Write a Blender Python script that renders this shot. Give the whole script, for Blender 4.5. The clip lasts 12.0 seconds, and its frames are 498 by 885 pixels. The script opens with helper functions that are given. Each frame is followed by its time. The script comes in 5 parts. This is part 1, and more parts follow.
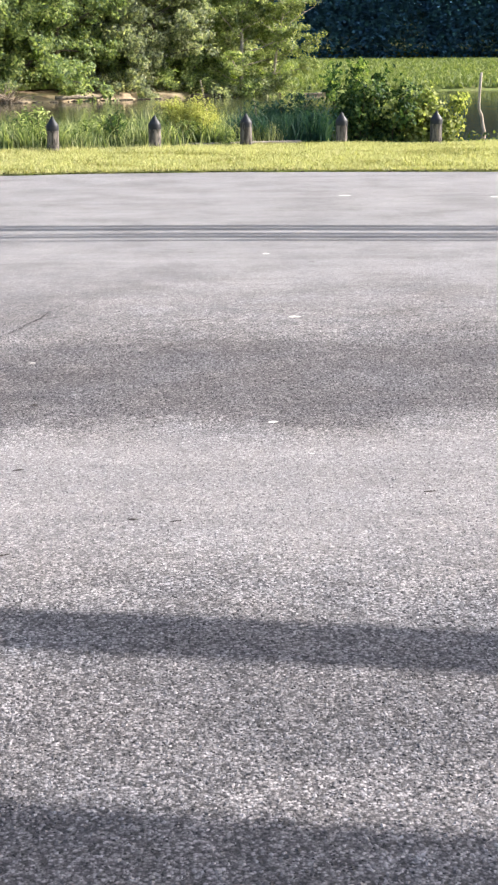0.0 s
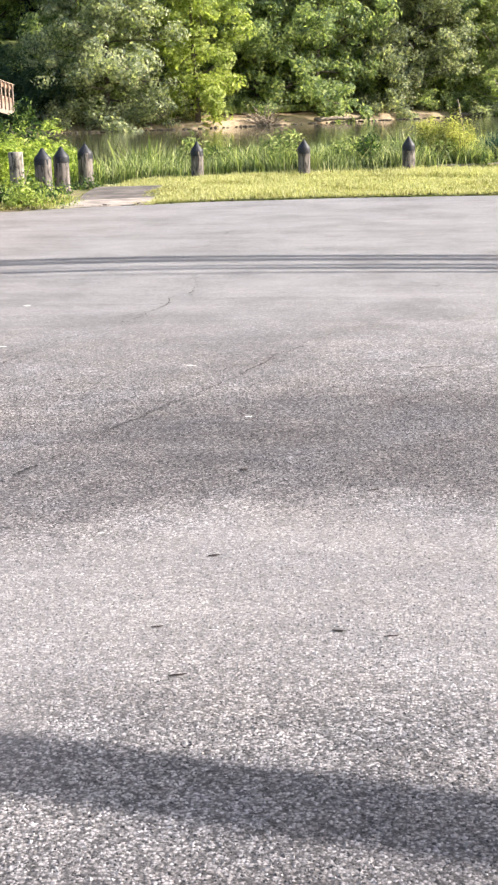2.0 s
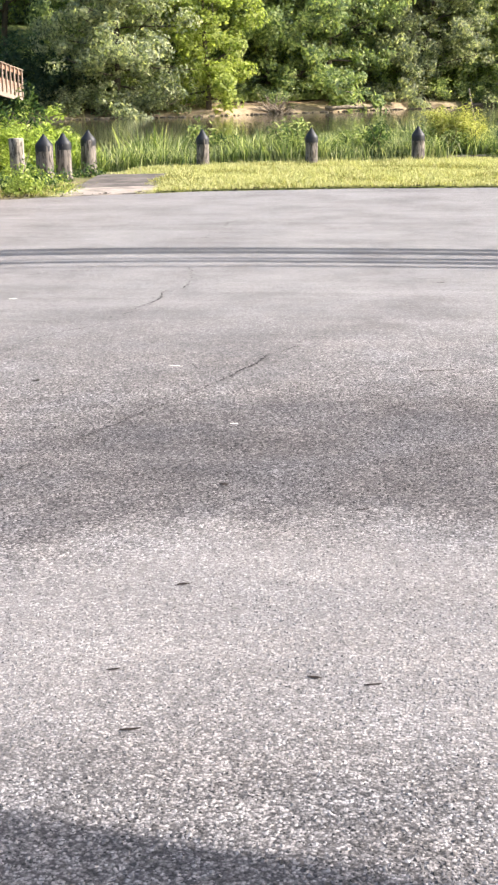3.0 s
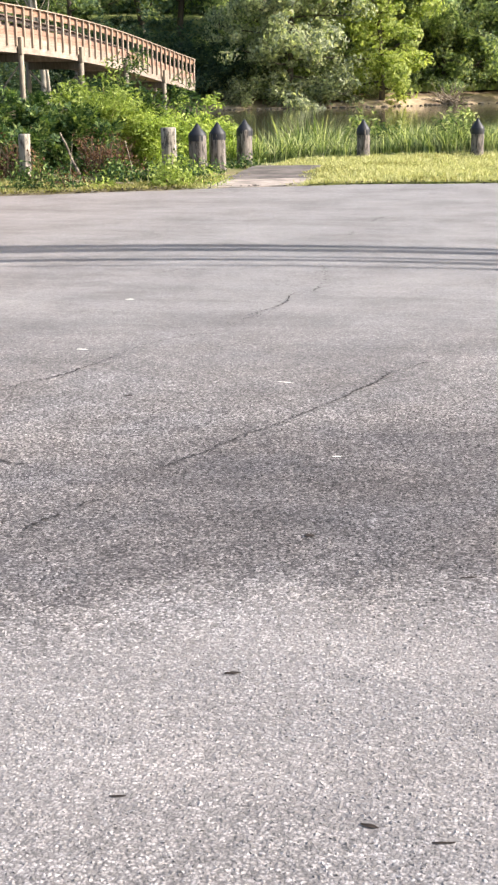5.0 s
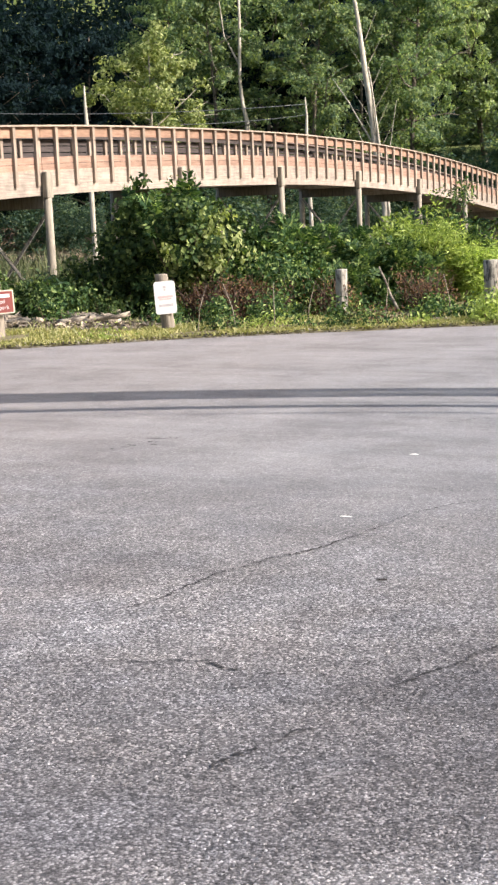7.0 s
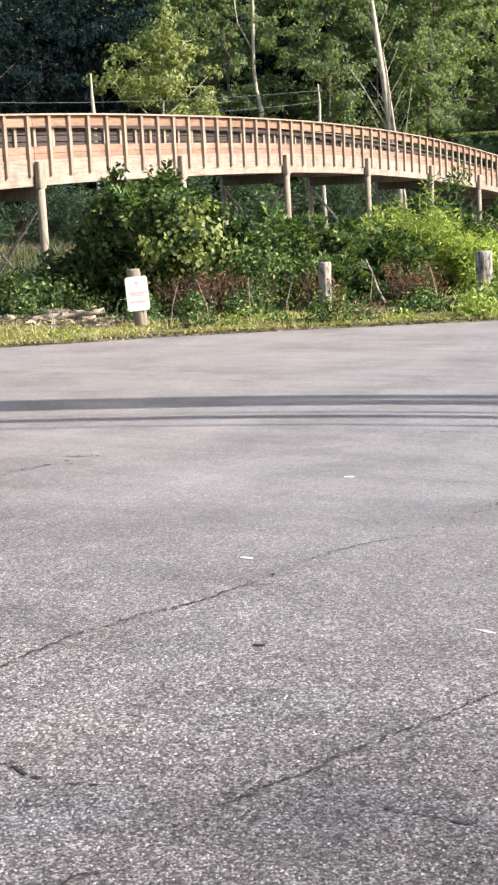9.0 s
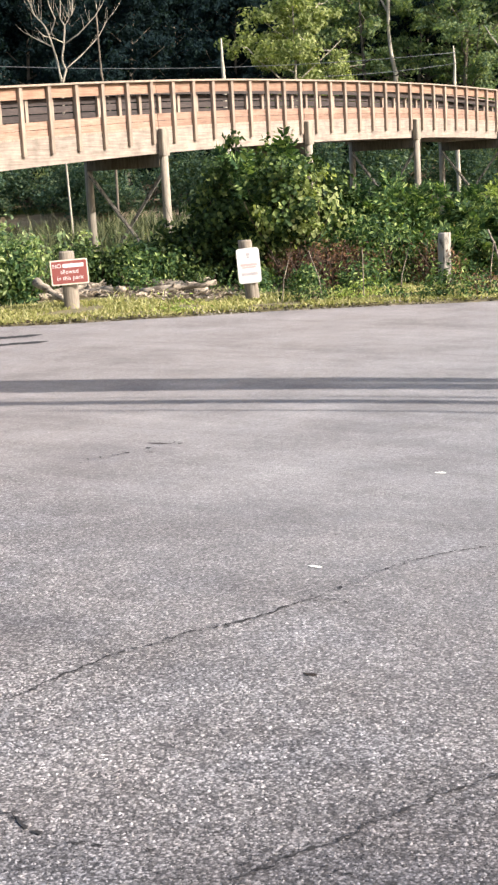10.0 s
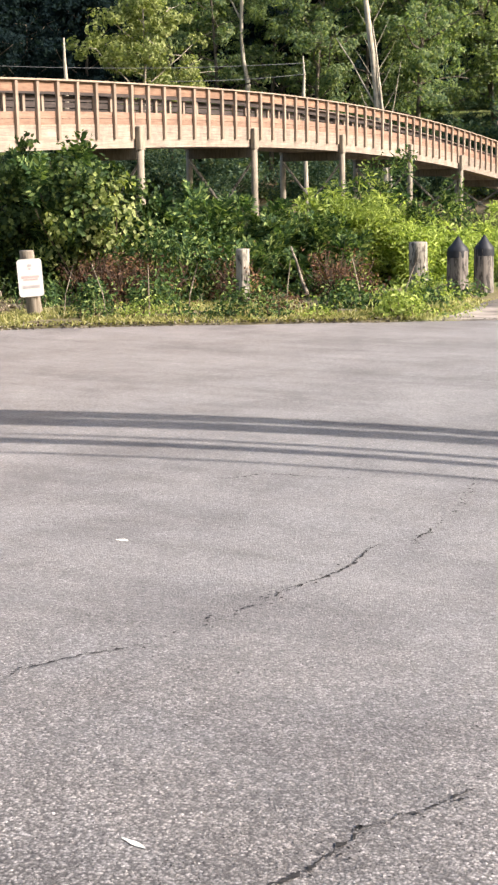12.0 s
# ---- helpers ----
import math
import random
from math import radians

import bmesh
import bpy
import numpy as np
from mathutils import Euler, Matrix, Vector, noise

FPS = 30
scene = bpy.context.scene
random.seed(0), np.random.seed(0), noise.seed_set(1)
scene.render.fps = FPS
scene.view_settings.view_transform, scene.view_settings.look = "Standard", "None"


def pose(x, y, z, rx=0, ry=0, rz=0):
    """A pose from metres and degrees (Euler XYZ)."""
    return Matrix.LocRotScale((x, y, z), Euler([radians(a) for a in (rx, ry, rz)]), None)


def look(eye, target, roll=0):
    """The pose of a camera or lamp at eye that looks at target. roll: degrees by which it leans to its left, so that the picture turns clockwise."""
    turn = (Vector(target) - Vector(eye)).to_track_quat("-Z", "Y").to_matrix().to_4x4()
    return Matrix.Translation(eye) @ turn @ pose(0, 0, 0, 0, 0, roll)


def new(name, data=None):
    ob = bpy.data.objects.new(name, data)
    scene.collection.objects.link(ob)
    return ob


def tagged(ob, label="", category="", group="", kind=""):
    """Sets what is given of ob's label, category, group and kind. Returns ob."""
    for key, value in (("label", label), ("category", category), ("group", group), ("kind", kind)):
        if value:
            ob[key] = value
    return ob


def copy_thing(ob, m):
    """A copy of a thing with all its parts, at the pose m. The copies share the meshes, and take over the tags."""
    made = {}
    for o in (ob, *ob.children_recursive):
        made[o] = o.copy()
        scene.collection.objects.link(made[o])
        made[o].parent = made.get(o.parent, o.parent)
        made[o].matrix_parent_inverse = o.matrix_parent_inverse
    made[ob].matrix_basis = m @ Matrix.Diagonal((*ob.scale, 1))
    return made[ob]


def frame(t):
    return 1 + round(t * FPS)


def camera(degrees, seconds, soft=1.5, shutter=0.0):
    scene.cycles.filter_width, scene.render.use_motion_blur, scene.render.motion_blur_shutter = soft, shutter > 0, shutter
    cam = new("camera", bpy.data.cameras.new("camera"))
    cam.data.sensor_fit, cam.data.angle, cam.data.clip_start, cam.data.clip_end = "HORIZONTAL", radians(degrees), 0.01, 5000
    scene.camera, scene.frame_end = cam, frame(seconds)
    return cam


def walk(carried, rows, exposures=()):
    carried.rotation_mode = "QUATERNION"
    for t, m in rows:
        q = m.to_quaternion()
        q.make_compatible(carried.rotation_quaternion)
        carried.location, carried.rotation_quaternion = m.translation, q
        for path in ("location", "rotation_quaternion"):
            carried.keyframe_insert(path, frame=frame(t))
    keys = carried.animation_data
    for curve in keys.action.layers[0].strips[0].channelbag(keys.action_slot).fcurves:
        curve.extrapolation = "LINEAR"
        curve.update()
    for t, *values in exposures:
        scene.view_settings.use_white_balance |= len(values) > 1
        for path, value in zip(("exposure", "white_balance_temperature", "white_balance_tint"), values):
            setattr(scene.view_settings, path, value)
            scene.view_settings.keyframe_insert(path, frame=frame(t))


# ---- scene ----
cam = camera(20.0, 12.0, soft=2.4)
PATH = [
    (0, (-0.237, -2.867, 1.522), (-0.137, -0.938, 1.004), -0.4),
    (0.5, (-0.205, -2.627, 1.521), (-0.201, -0.682, 1.053), -0.8),
    (1, (-0.143, -2.445, 1.516), (-0.264, -0.505, 1.042), -1.2),
    (1.5, (-0.125, -2.255, 1.508), (-0.326, -0.324, 1.031), -1.6),
    (2, (-0.145, -1.992, 1.515), (-0.399, -0.069, 1.029), -1.5),
    (2.5, (-0.115, -1.819, 1.503), (-0.367, 0.1, 1.0), -1.1),
    (2.7, (-0.104, -1.711, 1.5), (-0.36, 0.208, 0.998), -1.1),
    (4.3, (-0.031, -1.006, 1.467), (-0.356, 0.901, 0.959), 0.5),
    (4.5, (0.011, -0.929, 1.454), (-0.358, 0.969, 0.944), -0.4),
    (5, (0.025, -0.689, 1.456), (-0.471, 1.18, 0.946), -0.9),
    (5.5, (0.058, -0.479, 1.435), (-0.55, 1.362, 0.942), -1.6),
    (6, (0.041, -0.244, 1.444), (-0.791, 1.515, 0.981), -2.5),
    (6.5, (-0.001, 0.08, 1.481), (-0.906, 1.829, 1.132), -2.5),
    (7, (0.034, 0.295, 1.483), (-0.914, 2.026, 1.159), -2.4),
    (7.5, (0.067, 0.583, 1.485), (-0.891, 2.308, 1.157), -2.7),
    (7.7, (0.07, 0.7, 1.459), (-0.869, 2.435, 1.134), -2.8),
    (9.3, (0.131, 1.502, 1.519), (-0.879, 3.193, 1.169), -2.9),
    (9.5, (0.122, 1.602, 1.533), (-0.924, 3.269, 1.178), -3.2),
    (10, (0.104, 1.901, 1.531), (-1.03, 3.504, 1.154), -3.1),
    (10.5, (0.091, 2.228, 1.5), (-1.128, 3.758, 1.087), -3.5),
    (11, (0.079, 2.592, 1.503), (-1.111, 4.138, 1.061), -2.6),
    (11.5, (0.207, 2.918, 1.52), (-0.865, 4.552, 1.094), -1.6),
    (12, (0.266, 3.227, 1.547), (-0.699, 4.937, 1.17), -1.0),
]
walk(cam, [(t, look(eye, target, roll)) for t, eye, target, roll in PATH], [(0.0, 1.18, 6450, 10), (1.0, 1.18, 6500, 10), (2.5, 1.26, 6650, 10), (4.5, 1.1, 6650, 10), (5.5, 1.04, 6600, 10), (6.5, 0.90, 6450, 10), (7.0, 0.94, 6400, 10), (9.5, 1.04, 6500, 10), (10.5, 0.96, 6540, 10), (12.0, 0.97, 6850, 11)])

# ---- light ----
SUN_DIR = Vector((0.985, 0.172, 0.61)).normalized()      # towards the sun
sun_data = bpy.data.lights.new("sun", "SUN")
sun_data.energy, sun_data.angle, sun_data.color = 4.8, radians(0.5), (1.0, 0.95, 0.905)
sun = new("sun", sun_data)
sun.matrix_world = look(SUN_DIR * 50, (0, 0, 0))
world = bpy.data.worlds.new("sky")
scene.world = world
world.use_nodes = True
wn = world.node_tree.nodes
sky = wn.new("ShaderNodeTexSky")
sky.sky_type, sky.sun_disc = "NISHITA", False
sky.dust_density, sky.ozone_density = 3.0, 0.5
sky.sun_elevation = math.asin(SUN_DIR.z)
sky.sun_rotation = math.atan2(SUN_DIR.x, SUN_DIR.y)
wn["Background"].inputs["Strength"].default_value = 0.14
world.node_tree.links.new(sky.outputs[0], wn["Background"].inputs["Color"])


# ---- materials ----
def mat(name, rough=0.8, metal=0.0):
    m = bpy.data.materials.new(name)
    m.use_nodes = True
    b = m.node_tree.nodes["Principled BSDF"]
    b.inputs["Roughness"].default_value, b.inputs["Metallic"].default_value = rough, metal
    b.inputs["Specular IOR Level"].default_value = 0.3
    return m, m.node_tree.nodes, m.node_tree.links, b


def coords(nodes, links, scale=(1, 1, 1), kind="Object"):
    tc, mp = nodes.new("ShaderNodeTexCoord"), nodes.new("ShaderNodeMapping")
    mp.inputs["Scale"].default_value = scale
    links.new(tc.outputs[kind], mp.inputs["Vector"])
    return mp.outputs["Vector"]


def noise_tex(nodes, links, vec, scale, detail=4.0, rough=0.55):
    n = nodes.new("ShaderNodeTexNoise")
    n.inputs["Scale"].default_value, n.inputs["Detail"].default_value, n.inputs["Roughness"].default_value = scale, detail, rough
    links.new(vec, n.inputs["Vector"])
    return n.outputs["Fac"]


def ramp(nodes, links, fac, stops):
    r = nodes.new("ShaderNodeValToRGB")
    e = r.color_ramp.elements
    while len(e) < len(stops):
        e.new(0.5)
    for el, (p, c) in zip(e, stops):
        el.position, el.color = p, (*c, 1)
    links.new(fac, r.inputs["Fac"])
    return r.outputs["Color"]


def mix(nodes, links, fac, a, b, mode="MIX"):
    n = nodes.new("ShaderNodeMix")
    n.data_type, n.blend_type = "RGBA", mode
    for sock, v in ((n.inputs[0], fac), (n.inputs[6], a), (n.inputs[7], b)):
        if isinstance(v, (float, int)):
            sock.default_value = v
        elif isinstance(v, tuple):
            sock.default_value = (*v, 1)
        else:
            links.new(v, sock)
    return n.outputs[2]


def math_node(nodes, links, op, a, b=0.0, clamp=False):
    n = nodes.new("ShaderNodeMath")
    n.operation, n.use_clamp = op, clamp
    for sock, v in ((n.inputs[0], a), (n.inputs[1], b)):
        if isinstance(v, (float, int)):
            sock.default_value = v
        else:
            links.new(v, sock)
    return n.outputs[0]


def bump(nodes, links, b, height, strength=0.4, distance=0.01):
    n = nodes.new("ShaderNodeBump")
    n.inputs["Strength"].default_value, n.inputs["Distance"].default_value = strength, distance
    links.new(height, n.inputs["Height"])
    links.new(n.outputs["Normal"], b.inputs["Normal"])


def band(nodes, links, value, lo0, lo1, hi0, hi1):
    """1 between lo1 and hi0, falling to 0 at lo0 and hi1."""
    a = nodes.new("ShaderNodeMapRange")
    a.interpolation_type = "SMOOTHSTEP"
    a.inputs[1].default_value, a.inputs[2].default_value = lo0, lo1
    links.new(value, a.inputs[0])
    c = nodes.new("ShaderNodeMapRange")
    c.interpolation_type = "SMOOTHSTEP"
    c.inputs[1].default_value, c.inputs[2].default_value = hi0, hi1
    c.inputs[3].default_value, c.inputs[4].default_value = 1.0, 0.0
    links.new(value, c.inputs[0])
    return math_node(nodes, links, "MULTIPLY", a.outputs[0], c.outputs[0])


def lot_tones(n, l, v, col):
    """The lot's tones over a stone colour: a dark strip, paler strips beside it, worn blots, streaks, and a flatter
    colour towards the verge.
    """
    sx = n.new("ShaderNodeSeparateXYZ")
    l.new(v, sx.inputs[0])
    wob = noise_tex(n, l, v, 0.45, 5, 0.6)
    across = math_node(n, l, "ADD", sx.outputs[1], math_node(n, l, "MULTIPLY", math_node(n, l, "SUBTRACT", wob, 0.5), 2.0))
    along = math_node(n, l, "ADD", sx.outputs[0], math_node(n, l, "MULTIPLY", math_node(n, l, "SUBTRACT", wob, 0.5), 1.2))
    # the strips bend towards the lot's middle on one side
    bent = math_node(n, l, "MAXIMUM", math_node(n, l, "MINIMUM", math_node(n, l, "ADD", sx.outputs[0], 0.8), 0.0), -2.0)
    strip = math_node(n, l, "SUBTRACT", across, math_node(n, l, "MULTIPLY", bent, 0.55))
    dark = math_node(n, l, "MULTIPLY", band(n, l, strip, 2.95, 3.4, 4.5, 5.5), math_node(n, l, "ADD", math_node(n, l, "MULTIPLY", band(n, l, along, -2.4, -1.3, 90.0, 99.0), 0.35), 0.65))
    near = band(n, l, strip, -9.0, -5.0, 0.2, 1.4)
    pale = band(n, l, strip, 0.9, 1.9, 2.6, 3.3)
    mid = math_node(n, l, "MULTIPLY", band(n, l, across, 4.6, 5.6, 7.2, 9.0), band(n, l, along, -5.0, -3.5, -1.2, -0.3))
    blot = noise_tex(n, l, v, 1.1, 6, 0.65)
    worn = ramp(n, l, blot, [(0.28, (0.72, 0.70, 0.70)), (0.5, (1.0, 0.99, 0.988)), (0.74, (1.25, 1.237, 1.23))])
    col = mix(n, l, 1.0, col, worn, "MULTIPLY")
    patchy = noise_tex(n, l, v, 6.5, 4, 0.6)
    col = mix(n, l, 0.8, col, ramp(n, l, patchy, [(0.32, (0.76, 0.755, 0.76)), (0.5, (1.0, 0.995, 0.99)), (0.68, (1.2, 1.185, 1.17))]), "MULTIPLY")
    tint = noise_tex(n, l, v, 1.9, 3, 0.5)
    col = mix(n, l, 1.0, col, ramp(n, l, tint, [(0.34, (0.97, 0.99, 1.02)), (0.5, (1, 1, 1)), (0.66, (1.014, 1.0, 0.986))]), "MULTIPLY")
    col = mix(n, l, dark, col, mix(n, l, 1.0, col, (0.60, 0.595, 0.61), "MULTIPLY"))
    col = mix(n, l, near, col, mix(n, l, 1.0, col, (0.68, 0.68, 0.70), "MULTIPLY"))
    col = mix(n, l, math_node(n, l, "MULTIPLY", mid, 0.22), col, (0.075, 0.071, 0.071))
    col = mix(n, l, math_node(n, l, "MULTIPLY", pale, 0.46), col, (0.305, 0.289, 0.287))
    streak = noise_tex(n, l, coords(n, l, (0.22, 1.6, 1)), 1.5, 6, 0.62)
    col = mix(n, l, 0.6, col, ramp(n, l, streak, [(0.3, (0.78, 0.765, 0.76)), (0.7, (1.2, 1.18, 1.165))]), "MULTIPLY")
    # towards the verge the stone grain fades into a flat, streaked colour
    fade = band(n, l, across, 4.9, 8.5, 200.0, 300.0)
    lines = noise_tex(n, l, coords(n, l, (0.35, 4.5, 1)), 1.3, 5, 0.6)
    flat_tone = mix(n, l, band(n, l, sx.outputs[0], -40.0, -30.0, -7.5, -2.5), (0.257, 0.251, 0.255), (0.287, 0.254, 0.238))
    flat_tone = mix(n, l, 1.0, mix(n, l, 1.0, flat_tone, worn, "MULTIPLY"), ramp(n, l, lines, [(0.3, (0.86, 0.85, 0.845)), (0.5, (1, 1, 1)), (0.7, (1.10, 1.09, 1.08))]), "MULTIPLY")
    col = mix(n, l, math_node(n, l, "MULTIPLY", fade, 0.66), col, flat_tone)
    return col, dark


def asphalt_material():
    m, n, l, b = mat("worn_asphalt", 0.85)
    v = coords(n, l)
    # crushed stones: broken cells of three sizes, bent out of shape
    bend = n.new("ShaderNodeTexNoise")
    bend.inputs["Scale"].default_value, bend.inputs["Detail"].default_value = 200, 2
    l.new(v, bend.inputs["Vector"])
    add = n.new("ShaderNodeVectorMath")
    add.operation = "MULTIPLY_ADD"
    l.new(bend.outputs["Color"], add.inputs[0])
    add.inputs[1].default_value = (0.008, 0.008, 0.0)
    l.new(v, add.inputs[2])
    cells = []
    for scale in (112, 230, 60):
        vor = n.new("ShaderNodeTexVoronoi")
        vor.inputs["Scale"].default_value = scale
        l.new(add.outputs[0], vor.inputs["Vector"])
        sep = n.new("ShaderNodeSeparateColor")
        l.new(vor.outputs["Color"], sep.inputs[0])
        cells.append((sep.outputs[0], vor.outputs["Distance"]))
    stones = ramp(n, l, cells[0][0], [(0.0, (0.085, 0.083, 0.085)), (0.3, (0.18, 0.172, 0.173)), (0.72, (0.34, 0.328, 0.327)), (1.0, (0.54, 0.523, 0.52))])
    grit = ramp(n, l, cells[1][0], [(0.0, (0.45, 0.45, 0.46)), (0.5, (1.0, 1.0, 1.0)), (1.0, (1.35, 1.33, 1.31))])
    col = mix(n, l, 0.7, stones, grit, "MULTIPLY")
    gap = ramp(n, l, cells[0][1], [(0.35, (1, 1, 1)), (0.75, (0.25, 0.245, 0.25))])
    col = mix(n, l, 0.85, col, gap, "MULTIPLY")
    col = mix(n, l, 0.12, col, (0.218, 0.213, 0.215))
    # coarser crushed stone shows where the fine top has worn away
    coarse = ramp(n, l, cells[2][0], [(0.0, (0.22, 0.217, 0.22)), (0.4, (0.80, 0.79, 0.80)), (0.8, (1.18, 1.17, 1.17)), (1.0, (1.7, 1.67, 1.67))])
    col = mix(n, l, 0.32, col, coarse, "MULTIPLY")
    col, dark = lot_tones(n, l, v, col)
    pits = noise_tex(n, l, v, 48, 3, 0.7)
    col = mix(n, l, 0.7, col, ramp(n, l, pits, [(0.30, (0.28, 0.28, 0.29)), (0.43, (1, 1, 1))]), "MULTIPLY")
    l.new(col, b.inputs["Base Color"])
    h = math_node(n, l, "ADD", math_node(n, l, "MULTIPLY", cells[0][1], -1.0), math_node(n, l, "MULTIPLY", cells[1][0], 0.5))
    bump(n, l, b, h, 0.6, 0.005)
    return m


def stone_material():
    """Crushed stones standing proud of the worn asphalt, each of its own shade."""
    m, n, l, b = mat("crushed_stone", 0.8)
    geo = n.new("ShaderNodeNewGeometry")
    col = ramp(n, l, geo.outputs["Random Per Island"], [(0.0, (0.045, 0.045, 0.046)), (0.33, (0.11, 0.107, 0.108)), (0.58, (0.265, 0.257, 0.256)), (0.85, (0.405, 0.393, 0.389)), (1.0, (0.54, 0.524, 0.518))])
    col, dark = lot_tones(n, l, coords(n, l), col)
    l.new(col, b.inputs["Base Color"])
    return m


def ground_material():
    m, n, l, b = mat("soil_and_turf", 0.95)
    v = coords(n, l)
    sep = n.new("ShaderNodeSeparateXYZ")
    l.new(v, sep.inputs[0])
    big, small = noise_tex(n, l, v, 0.5, 6), noise_tex(n, l, v, 14, 5, 0.7)
    turf = ramp(n, l, small, [(0.25, (0.05, 0.07, 0.018)), (0.5, (0.13, 0.17, 0.035)), (0.8, (0.26, 0.27, 0.075))])
    turf = mix(n, l, ramp(n, l, big, [(0.45, (0, 0, 0)), (0.7, (0.5, 0.5, 0.5))]), turf, (0.22, 0.18, 0.09))
    sand = ramp(n, l, noise_tex(n, l, v, 3, 6, 0.7), [(0.3, (0.25, 0.18, 0.115)), (0.6, (0.47, 0.36, 0.24)), (0.8, (0.58, 0.47, 0.335))])
    wet = band(n, l, math_node(n, l, "ADD", sep.outputs[2], math_node(n, l, "MULTIPLY", math_node(n, l, "SUBTRACT", big, 0.5), 0.5)), -1.6, -1.2, -0.62, -0.42)
    beach = n.new("ShaderNodeMapRange")
    beach.inputs[1].default_value, beach.inputs[2].default_value, beach.inputs[3].default_value, beach.inputs[4].default_value = -1.0, 6.0, 1.0, 0.0
    l.new(sep.outputs[0], beach.inputs[0])
    col = mix(n, l, math_node(n, l, "MULTIPLY", wet, beach.outputs[0]), turf, sand)
    bank = band(n, l, math_node(n, l, "ADD", sep.outputs[2], math_node(n, l, "MULTIPLY", math_node(n, l, "SUBTRACT", big, 0.5), 0.6)), -0.6, -0.4, 1.0, 1.6)
    near_bank = math_node(n, l, "MULTIPLY", band(n, l, sep.outputs[0], -60.0, -50.0, -5.7, -5.2), band(n, l, sep.outputs[1], -20.0, -10.0, 20.0, 23.0))
    dry = ramp(n, l, noise_tex(n, l, v, 9, 6, 0.7), [(0.3, (0.09, 0.065, 0.042)), (0.55, (0.19, 0.15, 0.085)), (0.75, (0.31, 0.26, 0.16))])
    col = mix(n, l, math_node(n, l, "MULTIPLY", near_bank, 0.85), col, dry)
    far_side = band(n, l, sep.outputs[1], 70.0, 78.0, 150.0, 160.0)
    soil = ramp(n, l, noise_tex(n, l, v, 2.2, 6, 0.7), [(0.3, (0.085, 0.053, 0.03)), (0.7, (0.26, 0.176, 0.105))])
    col = mix(n, l, math_node(n, l, "MULTIPLY", math_node(n, l, "MULTIPLY", bank, far_side), beach.outputs[0]), col, soil)
    l.new(col, b.inputs["Base Color"])
    bump(n, l, b, small, 0.6, 0.03)
    return m


def water_material():
    m, n, l, b = mat("pond_water", 0.06)
    b.inputs["Base Color"].default_value = (0.058, 0.056, 0.034, 1)
    b.inputs["IOR"].default_value = 1.33
    v = coords(n, l, (1.0, 0.6, 1))
    bump(n, l, b, noise_tex(n, l, v, 3.0, 4, 0.6), 0.25, 0.02)
    return m


def leaf_material(name, stops, translucent=0.35, rough=0.55, tint=0.12):
    m, n, l, b = mat(name, rough)
    b.inputs["Specular IOR Level"].default_value = 0.12
    geo, info = n.new("ShaderNodeNewGeometry"), n.new("ShaderNodeObjectInfo")
    col = ramp(n, l, geo.outputs["Random Per Island"], stops)
    hs = n.new("ShaderNodeHueSaturation")
    l.new(col, hs.inputs["Color"])
    l.new(math_node(n, l, "ADD", math_node(n, l, "MULTIPLY", info.outputs["Random"], tint * 2), 1.0 - tint), hs.inputs["Value"])
    l.new(hs.outputs[0], b.inputs["Base Color"])
    tr = n.new("ShaderNodeBsdfTranslucent")
    l.new(mix(n, l, 1.0, hs.outputs[0], (1.25, 1.3, 0.6), "MULTIPLY"), tr.inputs["Color"])
    ms = n.new("ShaderNodeMixShader")
    ms.inputs[0].default_value = translucent
    l.new(b.outputs[0], ms.inputs[1])
    l.new(tr.outputs[0], ms.inputs[2])
    l.new(ms.outputs[0], n["Material Output"].inputs["Surface"])
    return m


def wood_material(name, dark, light, grain=(18, 18, 1.2), rough=0.85, stain=0.5, vary=0.25):
    m, n, l, b = mat(name, rough)
    v = coords(n, l, grain)
    g = noise_tex(n, l, v, 2.0, 6, 0.65)
    col = ramp(n, l, g, [(0.25, dark), (0.7, light)])
    blot = noise_tex(n, l, coords(n, l), 3.0, 5, 0.6)
    col = mix(n, l, stain, col, ramp(n, l, blot, [(0.3, (0.6, 0.6, 0.6)), (0.65, (1.15, 1.13, 1.1))]), "MULTIPLY")
    info = n.new("ShaderNodeObjectInfo")
    hs = n.new("ShaderNodeHueSaturation")
    l.new(col, hs.inputs["Color"])
    l.new(math_node(n, l, "ADD", math_node(n, l, "MULTIPLY", info.outputs["Random"], vary * 2), 1 - vary), hs.inputs["Value"])
    l.new(hs.outputs[0], b.inputs["Base Color"])
    bump(n, l, b, g, 0.5, 0.004)
    return m


def plain(name, color, rough=0.6, metal=0.0, vary=0.25, scale=9.0):
    m, n, l, b = mat(name, rough, metal)
    g = noise_tex(n, l, coords(n, l), scale, 5, 0.65)
    lo, hi = tuple(c * (1 - vary) for c in color), tuple(min(1, c * (1 + vary)) for c in color)
    l.new(ramp(n, l, g, [(0.3, lo), (0.7, hi)]), b.inputs["Base Color"])
    bump(n, l, b, g, 0.25, 0.003)
    return m


